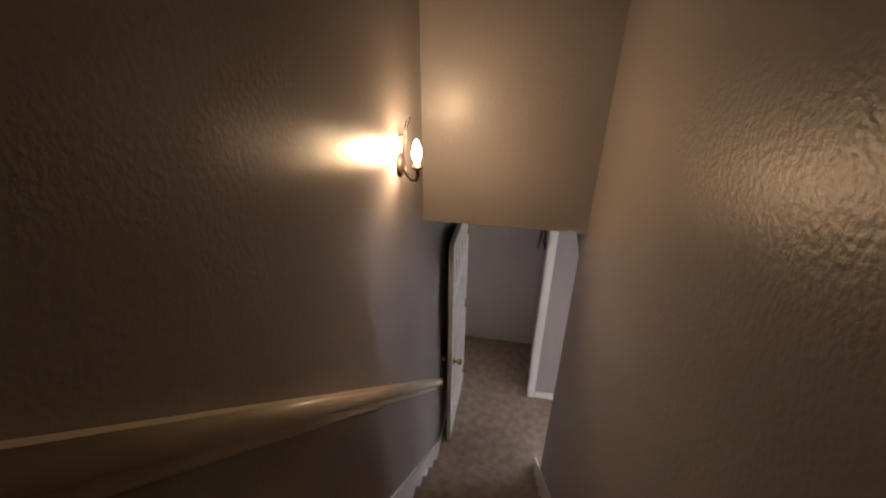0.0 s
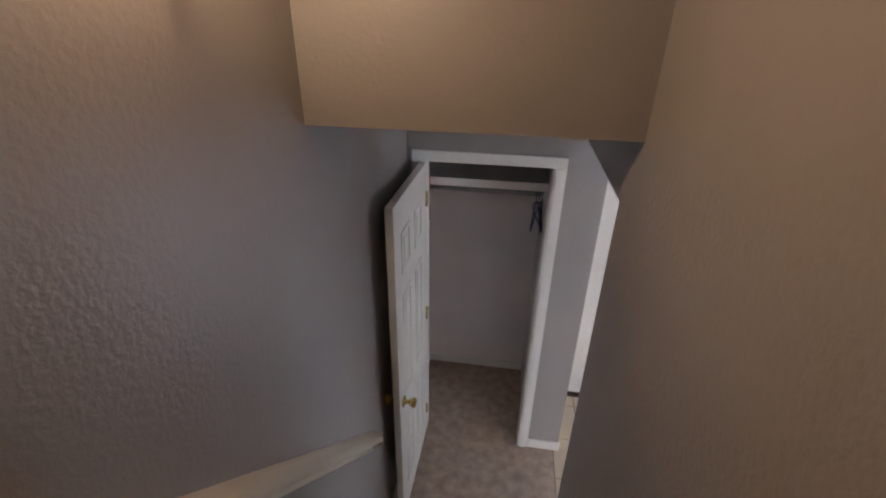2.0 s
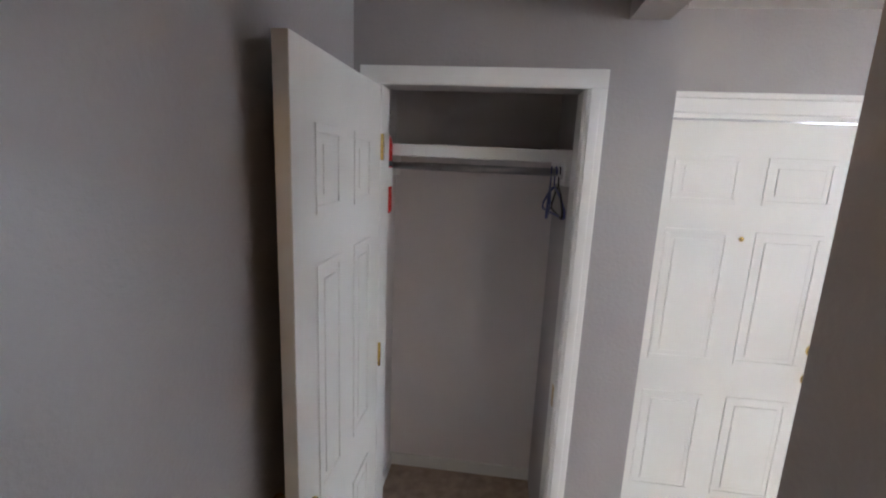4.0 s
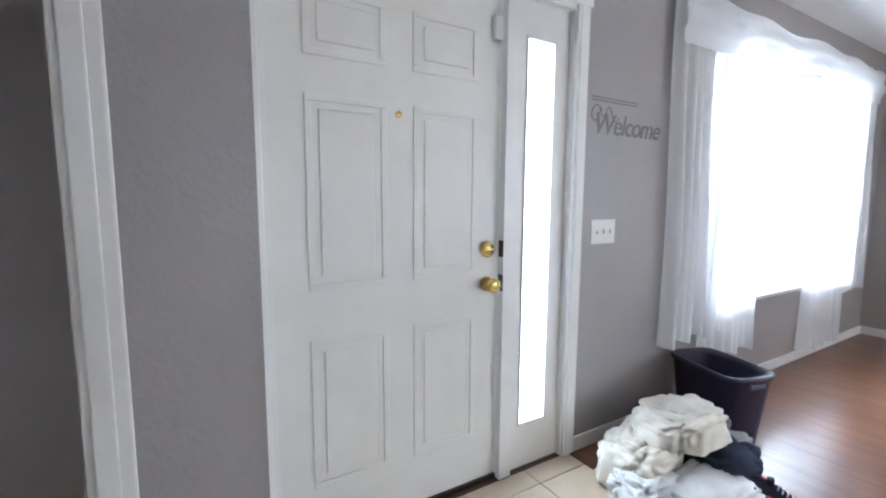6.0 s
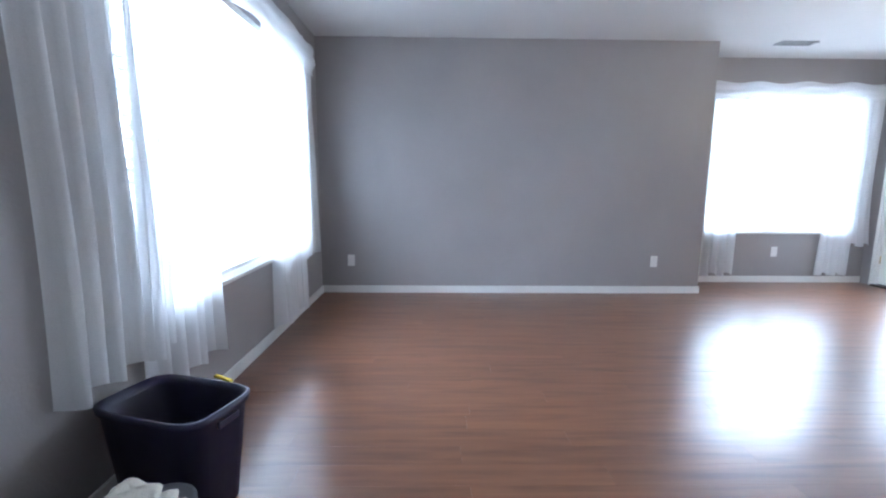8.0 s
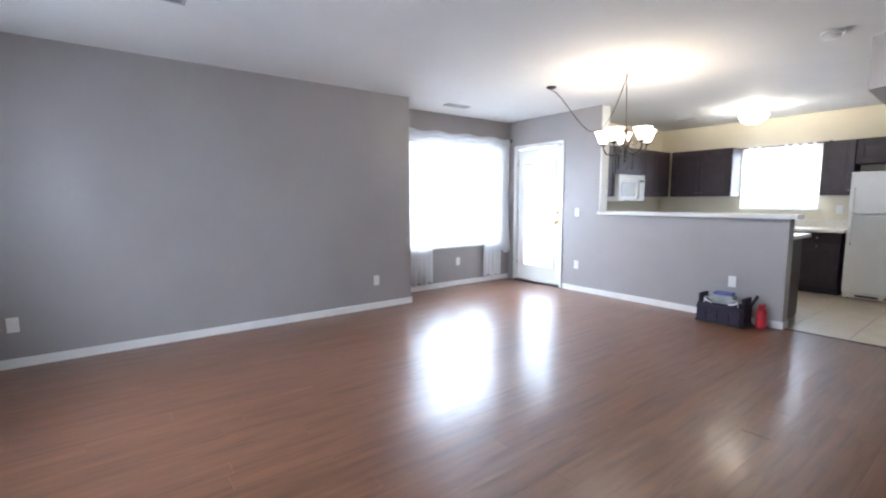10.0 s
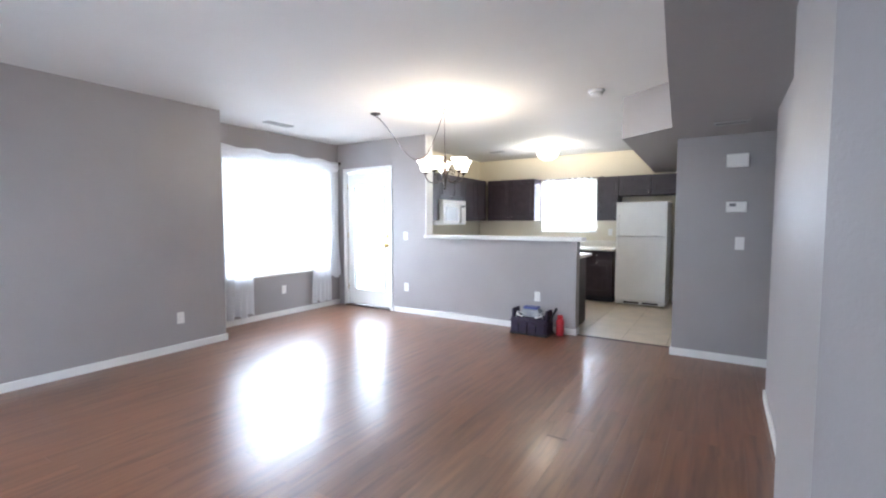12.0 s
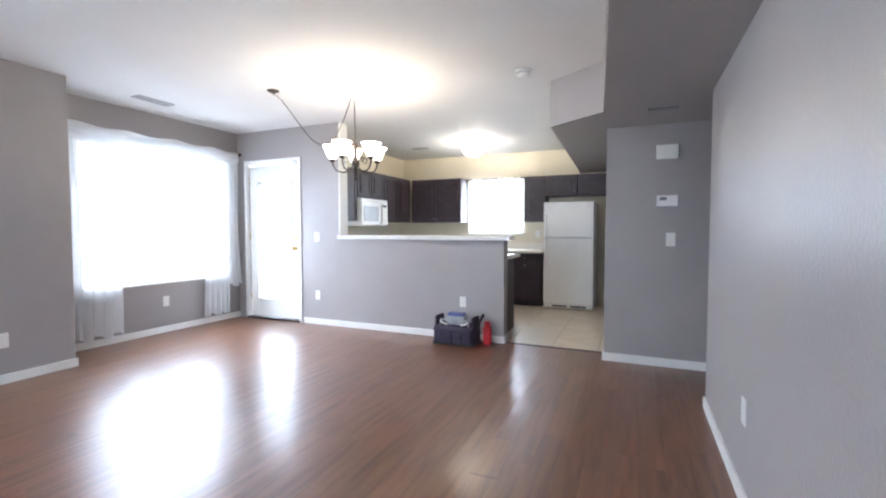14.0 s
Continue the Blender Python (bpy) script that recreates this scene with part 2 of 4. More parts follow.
# ---- structure: walls, floors, ceilings ----
H = 2.49      # main ceiling
TOP = 5.2     # stairwell ceiling
XL = -0.826   # stair left wall
XR = 0.042    # stair right wall
YF = 2.17     # front wall
XE = 5.576    # long side wall
XD = 6.12     # dining recess wall
YP = -3.96    # patio wall
TW = "taupe painted drywall with light orange-peel texture"


def wall_x(bm, x0, x1, y0, y1, z1, holes):
    """A wall along y between x0 and x1, with holes (y0, y1, z0, z1)."""
    c = y0
    for a, b, zl, zh in sorted(holes):
        box(bm, x0, x1, c, a, 0, z1)
        if zl > 0:
            box(bm, x0, x1, a, b, 0, zl)
        box(bm, x0, x1, a, b, zh, z1)
        c = b
    box(bm, x0, x1, c, y1, 0, z1)
    return bm


def wall_y(bm, y0, y1, x0, x1, z1, holes):
    c = x0
    for a, b, zl, zh in sorted(holes):
        box(bm, c, a, y0, y1, 0, z1)
        if zl > 0:
            box(bm, a, b, y0, y1, 0, zl)
        box(bm, a, b, y0, y1, zh, z1)
        c = b
    box(bm, c, x1, y0, y1, 0, z1)
    return bm


ORIGIN[0] = STAIR_ORIGIN
struct("wall_stair_west", cube(XL - 0.12, XL, -3.2, 1.665, 0, TOP), WALL, TW)
struct("wall_closet_west", cube(-1.04, -0.855, 1.785, 2.60, 0, H), CLOSETW, "off-white textured closet drywall, lightened to make up for missing light", "wall")
struct("wall_closet_front", wall_y(bmesh.new(), 1.665, 1.785, XL - 0.12, 0.235, H, [(-0.735, -0.04, 0, 2.075)]), WALL, TW)
struct("wall_closet_east", cube(-0.02, 0.235, 1.785, 2.47, 0, H), WALL, TW)
struct("wall_closet_back", cube(-0.855, 0.235, 2.47, 2.60, 0, H), CLOSETW, "off-white textured closet drywall, lightened to make up for missing light", "wall")
ORIGIN[0] = Vector((0, 0, 0))
struct("wall_front", wall_y(bmesh.new(), YF, YF + 0.16, 0.25, XE + 0.7, H, [(0.35, 1.70, 0, 2.085), (2.80, 4.95, 0.58, 2.16)]), WALL, TW)
struct("wall_east", cube(XE, XE + 0.7, -1.72, YF, 0, H), WALL, TW)
struct("wall_dining", wall_x(bmesh.new(), XD, XD + 0.16, -4.12, -1.72, H, [(-3.72, -2.06, 0.58, 2.12)]), WALL, TW)
struct("wall_patio", wall_y(bmesh.new(), YP - 0.14, YP, 4.45, XD, H, [(5.06, 5.96, 0, 2.06)]), WALL, TW)
struct("half_wall_peninsula", cube(2.375, 4.45, YP - 0.14, YP, 0, 1.075), WALL, "taupe painted half wall below the kitchen pass-through")
struct("wall_kitchen_east", cube(5.15, 5.29, -7.04, YP - 0.14, 0, H), CREAM, "cream painted kitchen wall", "wall")
struct("wall_kitchen_back", wall_y(bmesh.new(), -7.04, -6.90, 1.25, 5.15, H, [(2.86, 3.84, 1.12, 2.06)]), CREAM, "cream painted kitchen wall with a window")
struct("wall_kitchen_west", cube(1.25, 1.376, -6.90, -3.87, 0, 2.09), WALL, TW)
struct("wall_thermostat", cube(-1.2, 1.376, -3.87, -3.75, 0, 2.09), WALL, TW)
struct("wall_hall_end", cube(-1.32, -1.2, -3.87, -2.75, 0, H), WALL, TW)
struct("wall_hall_north", cube(-1.2, 0.55, -2.87, -2.75, 0, 2.09), WALL, TW)
struct("wall_living_west", cube(0.55, 0.68, -2.87, -1.05, 0, 2.09), WALL, TW)
struct("wall_living_corner", cube(0.55, 0.775, -1.05, -0.29, 0, 2.49), WALL, TW)
struct("wall_diagonal", prism([(0.775, -0.288), (0.60, -0.288), (XR + 0.034, 0.43), (XR + 0.034, 0.572)], 0, H), WALL, TW)
ORIGIN[0] = STAIR_ORIGIN
bm = cube(XR, XR + 0.12, -3.2, 0.61, 0, 2.484)
box(bm, XR, XR + 0.12, -3.2, 0.70, 2.484, TOP)
struct("wall_stair_east", bm, WALL, TW)
struct("wall_stair_header", cube(XL, XR, 0.492, 0.70, 2.487, TOP), WALL, "taupe painted stairwell header wall above the entry")
struct("wall_stair_back", cube(XL - 0.12, XR + 0.12, -3.32, -3.2, 0, TOP), WALL, TW)

ORIGIN[0] = Vector((0, 0, 0))

struct("beam_entry", prism([(XR + 0.034, 0.575), (XR + 0.16, 0.56), (0.215, 1.622), (0.095, 1.622)], 2.285, H - 0.002), WALL, "taupe drywall beam between the stair wall and closet corner", "beam")

# dropped soffit over the hall and kitchen side
struct("hall_soffit", prism([(0.56, -0.294), (1.15, -0.294), (1.24, -1.40), (1.37, -3.16), (1.83, -3.49), (1.95, -6.898), (-1.3, -6.898), (-1.3, -2.76), (0.56, -2.76)], 2.095, H - 0.003), WALL, "taupe painted dropped ceiling soffit over the hall", "soffit")
struct("ceiling", prism([(XR + 0.155, -7.04), (6.4, -7.04), (6.4, 2.7), (-1.0, 2.7), (-1.0, 0.664), (XR + 0.155, 0.664)], H, H + 0.1), CEIL, "white painted flat ceiling", "ceiling")
struct("ceiling_stairwell", cube(XL - 0.12, XR + 0.12, -3.32, 0.70, TOP, TOP + 0.1), CEIL, "white painted stairwell ceiling", "ceiling")

# ---- ground and sub floors ----
struct("ground", cube(-60, 70, -70, 70, -0.4, -0.3), mat("pale_paving", (0.45, 0.43, 0.40), 0.9, 0, 0.15, 0.5), "pale paved ground outside the house", "ground")
floor = struct("floor", cube(0.165, 6.3, -4.0, 2.35, -0.12, -0.004), GAPM, "reddish-brown laminate wood plank floor", "floor")
tile_floor = struct("floor_entry", cube(0.235, 1.72, 0.55, 2.33, -0.011, -0.006), GROUT, "beige ceramic tile floor at the entry", "floor")
kitchen_floor = struct("floor_kitchen", cube(1.25, 5.29, -7.04, -4.0, -0.12, -0.004), GROUT, "beige ceramic tile kitchen floor", "floor")
ORIGIN[0] = STAIR_ORIGIN
bm = cube(-1.04, 0.205, 0.55, 2.60, -0.12, 0.0)
struct("floor_landing", bm, CARPET, "beige cut-pile carpet on the landing and closet floor", "floor")

# ---- stairs ----
stairs = struct("staircase", cube(XL, XR, -3.2, -1.86, 2.34, 2.535), CARPET, "beige carpeted stairs with rounded nosings", "stairs")
for i in range(13):
    z1 = 0.18 * (i + 1)
    y1 = 0.66 - 0.193 * i
    part("step", cube(XL, XR, y1 - 0.30, y1, z1 - 0.18, z1, 0.018), CARPET, stairs)

for side, x0, x1 in (("west", XL, XL + 0.014), ("east", XR - 0.014, XR)):
    bm = bmesh.new()
    lo = [(0.91, 0.0), (0.91, 0.075), (-1.75, 2.64), (-1.75, 2.35), (0.62, 0.0)]
    a = [bm.verts.new((x0, y, z)) for y, z in lo]
    b = [bm.verts.new((x1, y, z)) for y, z in lo]
    bm.faces.new(a)
    bm.faces.new(b)
    for i in range(5):
        bm.faces.new((a[i], a[(i + 1) % 5], b[(i + 1) % 5], b[i]))
    bmesh.ops.recalc_face_normals(bm, faces=bm.faces)
    struct("trim_stair_skirt_" + side, bm, TRIM, "white painted skirt board along the stairs", "trim")
ORIGIN[0] = Vector((0, 0, 0))

# ---- trim: baseboards ----
def baseboard(x0, x1, y0, y1):
    struct("baseboard", cube(x0, x1, y0, y1, 0.0, 0.074, 0.004), TRIM, "white painted baseboard", "baseboard")


B = 0.014
baseboard(1.75, XE, YF - B, YF)
baseboard(XE - B, XE, -1.72, YF - B)
baseboard(XE - B, XD, -1.72 - B, -1.72)
baseboard(XD - B, XD, YP, -1.72 - B)
baseboard(2.361, 5.0, YP, YP + B)
baseboard(2.361, 2.375, YP - 0.14, YP)
baseboard(-1.2, 1.39, -3.75, -3.736)
baseboard(1.376, 1.39, -6.3, -3.75)
baseboard(0.68, 0.694, -2.87, -1.05)
baseboard(0.775, 0.789, -1.05, -0.29)
ORIGIN[0] = STAIR_ORIGIN
baseboard(0.026, 0.249, 1.651, 1.665)
baseboard(XL, XL + B, 0.91, 1.651)
baseboard(-0.855, -0.02, 2.456, 2.47)
baseboard(-0.855, -0.841, 1.785, 2.456)
ORIGIN[0] = Vector((0, 0, 0))



# ---- doors ----
def six_panel(door, w, h, y, material, both=False):
    """Raised panels with a moulding round each on the face at y (facing -y) of a door from x 0 to w."""
    s = 0.115
    mid = 0.105
    pw = (w - 2 * s - mid) / 2
    rows = ((0.22, 0.76), (0.93, 1.57), (1.69, 1.90))
    for face in ((-1, 1) if both else (-1,)):
        yy = y if face < 0 else y + 0.036
        for zl, zh in rows:
            for k in range(2):
                x0 = s + k * (pw + mid)
                x1 = x0 + pw
                bm = bmesh.new()
                t = 0.005
                # moulding ring
                for a in ((x0, x1, zl, zl + 0.022), (x0, x1, zh - 0.022, zh), (x0, x0 + 0.022, zl + 0.022, zh - 0.022), (x1 - 0.022, x1, zl + 0.022, zh - 0.022)):
                    box(bm, a[0], a[1], min(yy, yy + face * t), max(yy, yy + face * t), a[2], a[3], 0.0024)
                p = part("panel_moulding", bm, material, door)
                part("panel", cube(x0 + 0.045, x1 - 0.045, min(yy, yy + face * 0.004), max(yy, yy + face * 0.004), zl + 0.045, zh - 0.045, 0.0035), material, p)


def knob_on(door, x, y, z, face, material, r=0.027):
    k = part("door_knob", lathe(bmesh.new(), [(0.030, 0), (0.031, face * 0.006), (0.012, face * 0.010), (0.011, face * 0.030), (r * 0.75, face * 0.038), (r, face * 0.052), (r * 0.92, face * 0.064), (r * 0.5, face * 0.070), (0, face * 0.071)], (x, y, z), "Y"), material, door, "polished brass knob")
    return k


# front door, hinges on the far side, closed
door = thing("door_front", "closed white six-panel front door with brass hardware", "door", at=(0.386, 0, 0), kind="structure")
part("slab", cube(0, 0.905, YF + 0.035, YF + 0.071, 0.02, 2.05, 0.003), DOOR, door)
six_panel(door, 0.905, 2.05, YF + 0.035, DOOR)
knob_on(door, 0.845, YF + 0.035, 0.885, -1, BRASS, 0.031)
bolt = part("deadbolt", lathe(bmesh.new(), [(0.033, 0), (0.034, -0.010), (0.028, -0.018), (0, -0.019)], (0.845, YF + 0.035, 1.03), "Y"), BRASS, door, "brass deadbolt")
part("thumb_turn", cube(0.825, 0.865, YF + 0.008, YF + 0.016, 1.024, 1.036, 0.003), BRASS, bolt)
part("peephole", lathe(bmesh.new(), [(0.011, 0), (0.011, -0.004), (0.006, -0.005), (0, -0.004)], (0.448, YF + 0.035, 1.535), "Y"), BRASS, door)
part("door_sensor", cube(0.86, 0.895, YF + 0.012, YF + 0.034, 1.86, 1.95, 0.004), PLATE, door, "white plastic alarm sensor")
for z in (0.885, 1.03):
    part("strike_plate", cube(0.908, 0.921, YF + 0.002, YF + 0.034, z - 0.035, z + 0.035, 0.001), BRONZE, door)

frame_f = thing("door_frame_front", "white painted front door frame with casing and a sidelight", "door frame", kind="structure")
part("jamb", cube(0.35, 0.383, YF + 0.002, YF + 0.158, 0, 2.085), TRIM, frame_f)
part("mullion", cube(1.296, 1.36, YF + 0.001, YF + 0.158, 0, 2.05), TRIM, frame_f)
part("head_jamb", cube(0.383, 1.70, YF + 0.002, YF + 0.158, 2.054, 2.085), TRIM, frame_f)
part("jamb", cube(1.668, 1.70, YF + 0.002, YF + 0.158, 0, 2.054), TRIM, frame_f)
for x0, x1, z0, z1 in ((0.315, 0.362, 0, 2.075), (1.672, 1.745, 0, 2.075)):
    bm = cube(x0, x1, YF - 0.016, YF, z0, z1, 0.004)
    box(bm, x0 + 0.015, x1 - 0.03, YF - 0.022, YF - 0.015, z0, z1, 0.003)
    part("casing", bm, TRIM, frame_f)
bm = cube(0.313, 1.760, YF - 0.018, YF, 2.075, 2.135, 0.004)
box(bm, 0.313, 1.770, YF - 0.03, YF, 2.135, 2.16, 0.006)
part("head_casing", bm, TRIM, frame_f)
part("threshold", cube(0.384, 1.295, YF + 0.025, YF + 0.1, 0, 0.018, 0.003), BRONZE, frame_f)
sl = thing("window_sidelight", "tall narrow frosted sidelight window beside the front door", "window", kind="structure")
bm = cube(1.36, 1.422, YF + 0.03, YF + 0.075, 0.0, 2.05)
box(bm, 1.578, 1.668, YF + 0.03, YF + 0.075, 0.0, 2.05)
box(bm, 1.422, 1.578, YF + 0.03, YF + 0.075, 0.0, 0.215)
box(bm, 1.422, 1.578, YF + 0.03, YF + 0.075, 1.90, 2.05)
part("window_frame", bm, TRIM, sl)
bm = bmesh.new()
for a in ((1.418, 1.426, 0.21, 1.905), (1.574, 1.582, 0.21, 1.905)):
    box(bm, a[0], a[1], YF + 0.022, YF + 0.03, a[2], a[3], 0.002)
box(bm, 1.418, 1.582, YF + 0.022, YF + 0.03, 0.205, 0.217, 0.002)
box(bm, 1.418, 1.582, YF + 0.022, YF + 0.03, 1.898, 1.910, 0.002)
part("bead", bm, TRIM, sl)
p = part("pane", cube(1.422, 1.578, YF + 0.050, YF + 0.056, 0.215, 1.90), FROST, sl)
p.visible_shadow = False
bm = bmesh.new()
for i in range(4):
    c = Vector((1.50, YF + 0.046, 0.32 + 0.075 * i))
    for sgn in (-1, 1):
        tube(bm, [c + Vector((sgn * 0.05 * math.sin(math.pi * k / 8), 0, -0.055 + 0.11 * k / 8)) for k in range(9)], 0.0022, 6)
part("leaded_pattern", bm, VENTM, sl, "curved lead came pattern")

ORIGIN[0] = STAIR_ORIGIN
# closet door, opened into the landing
cl = thing("door_closet", "open white panelled closet door with brass knobs", "door", at=(-0.722, 1.642, 0), turn=-90.5, kind="structure")
part("slab", cube(0, 0.665, -0.036, 0, 0.02, 2.065, 0.003), DOOR, cl)
six_panel(cl, 0.665, 2.04, -0.036, DOOR, True)
knob_on(cl, 0.60, 0, 0.94, 1, BRASS)
knob_on(cl, 0.60, -0.036, 0.94, -1, BRASS)
for z in (0.22, 1.05, 1.82):
    part("hinge", tube(bmesh.new(), [(-0.004, 0.006, z), (-0.004, 0.006, z + 0.09)], 0.006, 8), BRASS, cl)

fr = thing("door_frame_closet", "white painted closet door casing", "door frame", kind="structure")
for x0, x1 in ((-0.798, -0.731), (-0.045, 0.022)):
    bm = cube(x0, x1, 1.648, 1.665, 0, 2.075, 0.004)
    box(bm, x0 + 0.012, x1 - 0.022, 1.643, 1.650, 0, 2.075, 0.003)
    part("casing", bm, TRIM, fr)
bm = cube(-0.798, 0.022, 1.648, 1.665, 2.075, 2.135, 0.004)
part("head_casing", bm, TRIM, fr)
part("jamb", cube(-0.05, -0.04, 1.666, 1.784, 0, 2.074), TRIM, fr)
part("jamb", cube(-0.735, -0.726, 1.666, 1.784, 0, 2.074), TRIM, fr)
part("strike_plate", cube(-0.0525, -0.05, 1.68, 1.71, 0.93, 1.01, 0.001), BRASS, fr, "brass strike plate")

# ---- closet contents ----
sh = thing("closet_shelf", "white closet shelf with cleats above a steel rod", "shelf")
part("board", cube(-0.853, -0.022, 1.98, 2.468, 1.87, 1.888, 0.003), TRIM, sh)
part("front_lip", cube(-0.853, -0.022, 1.962, 1.98, 1.84, 1.891, 0.003), TRIM, sh)
part("cleat", cube(-0.853, -0.832, 1.96, 2.47, 1.745, 1.87, 0.003), TRIM, sh)
part("cleat", cube(-0.044, -0.022, 1.96, 2.47, 1.745, 1.87, 0.003), TRIM, sh)
rod = thing("closet_rod", "steel closet rod in end sockets", "rod")
part("rod", tube(bmesh.new(), [(-0.83, 2.03, 1.80), (-0.045, 2.03, 1.80)], 0.016, 14), STEEL, rod)
for x, f in ((-0.832, 1), (-0.044, -1)):
    part("socket", lathe(bmesh.new(), [(0.030, 0), (0.030, f * 0.006), (0.020, f * 0.012), (0.020, f * 0.02)], (x, 2.03, 1.80), "X"), PLATE, rod)


def hanger(x, turn, material, label):
    h = thing("clothes_hanger", label, "hanger", "hangers on the closet rod", at=(x, 2.03, 1.80), turn=turn)
    hook = [(0.022 * math.cos(a), 0, 0.0 + 0.022 * math.sin(a)) for a in [radians(200 - 20 * k) for k in range(11)]]
    part("hook", tube(bmesh.new(), hook + [(0.01, 0, -0.04), (0, 0, -0.06)], 0.003, 6), material, h)
    part("body", tube(bmesh.new(), [(0, 0, -0.06), (0.10, 0, -0.09), (0.20, 0, -0.145), (0.205, 0, -0.165), (0.19, 0, -0.172), (0, 0, -0.172), (-0.19, 0, -0.172), (-0.205, 0, -0.165), (-0.20, 0, -0.145), (-0.10, 0, -0.09), (0, 0, -0.06)], 0.005, 7), material, h)


hanger(-0.090, 82, BLUEP, "blue plastic clothes hanger on the closet rod")
hanger(-0.072, 96, BLUEP, "blue plastic clothes hanger on the closet rod")
hanger(-0.056, 89, BLACKP, "black plastic clothes hanger on the closet rod")

ex = thing("fire_extinguisher", "small red fire extinguisher hung on the closet wall", "extinguisher", at=(-0.798, 1.955, 1.60))
ex.scale = (1.12, 1.12, 1.12)
part("cylinder", lathe(bmesh.new(), [(0.036, 0), (0.040, 0.01), (0.040, 0.25), (0.036, 0.275), (0.022, 0.295), (0.014, 0.30)], (0, 0, 0)), REDPAINT, ex)
part("label_sheet", lathe(bmesh.new(), [(0.0406, 0.10), (0.0406, 0.17)], (0, 0, 0)), PLATE, ex, "white label with small print")
part("strap", lathe(bmesh.new(), [(0.0415, 0.175), (0.0415, 0.195)], (0, 0, 0)), BLACKP, ex)
part("valve", cube(-0.014, 0.014, -0.016, 0.016, 0.30, 0.335, 0.004), BLACKP, ex)
part("lever", tube(bmesh.new(), [(0, 0, 0.335), (0.01, -0.03, 0.36), (0.012, -0.06, 0.335)], 0.006, 8), BLACKP, ex)
part("gauge", lathe(bmesh.new(), [(0.013, 0), (0.013, 0.012), (0, 0.013)], (0.012, 0, 0.318), "X", 14), CHROME, ex)
part("pull_ring", tube(bmesh.new(), [(0.02 + 0.014 * math.cos(a), -0.02, 0.365 + 0.014 * math.sin(a)) for a in [radians(30 * k) for k in range(13)]], 0.002, 6), CHROME, ex)
part("bracket", cube(-0.046, -0.036, -0.02, 0.02, 0.05, 0.28), BLACKP, ex)
bm = bmesh.new()
for i in range(5):
    box(bm, -0.018, 0.018, -0.0445, -0.0405, 0.108 + 0.011 * i, 0.113 + 0.011 * i)
part("print", bm, GREYP, ex)

# ---- stair handrail and sconce ----
hr_ = thing("handrail", "cream painted moulded wooden handrail fixed to the stair wall", "handrail")
CAP = [(0.0, -0.022), (0.026, -0.019), (0.040, -0.015), (0.052, -0.012), (0.060, -0.005), (0.064, 0.006), (0.063, 0.018), (0.057, 0.029), (0.046, 0.037), (0.030, 0.041), (0.0, 0.041)]
STRIP = [(0.0, -0.066), (0.010, -0.068), (0.018, -0.062), (0.020, -0.052), (0.015, -0.045), (0.018, -0.034), (0.025, -0.023), (0.0, -0.0225)]


def moulding_run(profile, low, high):
    """A profile of (out, up) carried along the stair wall between two (y, z)."""
    bm = bmesh.new()
    ends = [[bm.verts.new((XL + 0.002 + a, y, z + 1.15 * b)) for a, b in profile] for y, z in (low, high)]
    n = len(profile)
    for i in range(n):
        j = (i + 1) % n
        bm.faces.new((ends[0][i], ends[0][j], ends[1][j], ends[1][i])).smooth = 0 < i < n - 2
    bm.faces.new(ends[0])
    bm.faces.new(ends[1])
    bmesh.ops.recalc_face_normals(bm, faces=bm.faces)
    return bm


part("rail_cap", moulding_run(CAP, (0.765, 0.960), (-2.6, 4.245)), RAIL, hr_)
part("backing_strip", moulding_run(STRIP, (0.745, 0.980), (-2.6, 4.245)), RAIL, hr_)
part("end_cap", cube(XL + 0.002, XL + 0.066, 0.764, 0.776, 0.928, 1.006, 0.005), RAIL, hr_)

sc = thing("wall_sconce", "lit bronze scroll-arm wall sconce with a bare glowing bulb", "sconce", at=(XL, 0.08, 2.94))
part("backplate", lathe(bmesh.new(), [(0.05, 0), (0.05, 0.008), (0.035, 0.016), (0.012, 0.022)], (0, 0, 0), "X"), BRONZE, sc)
part("arm", tube(bmesh.new(), [(0.018, 0, 0), (0.03, 0, -0.04), (0.05, 0, -0.062), (0.072, -0.01, -0.058), (0.085, -0.03, -0.03), (0.085, -0.04, 0.0)], 0.008, 10), BRONZE, sc)
part("scroll", tube(bmesh.new(), [(0.02 + 0.05 * math.cos(a), 0.0, 0.06 + 0.07 * math.sin(a)) for a in [radians(-90 - 22 * k) for k in range(10)]], 0.006, 8, 0.003), BRONZE, sc)
for lean in (-0.05, 0.012):
    part("prong", tube(bmesh.new(), [(0.016, 0, 0.03), (0.03, lean * 0.3, 0.10), (0.034, lean * 0.7, 0.15), (0.05, lean, 0.20)], 0.005, 8, 0.002), BRONZE, sc)
part("cup", lathe(bmesh.new(), [(0.012, 0.0), (0.026, 0.012), (0.022, 0.016), (0.012, 0.03)], (0.085, -0.04, 0)), BRONZE, sc)
part("bulb", lathe(bmesh.new(), [(0.010, 0.03), (0.016, 0.045), (0.021, 0.065), (0.016, 0.095), (0.006, 0.12), (0, 0.124)], (0.085, -0.04, 0)), BULB, sc, "glowing flame bulb")


ORIGIN[0] = Vector((0, 0, 0))


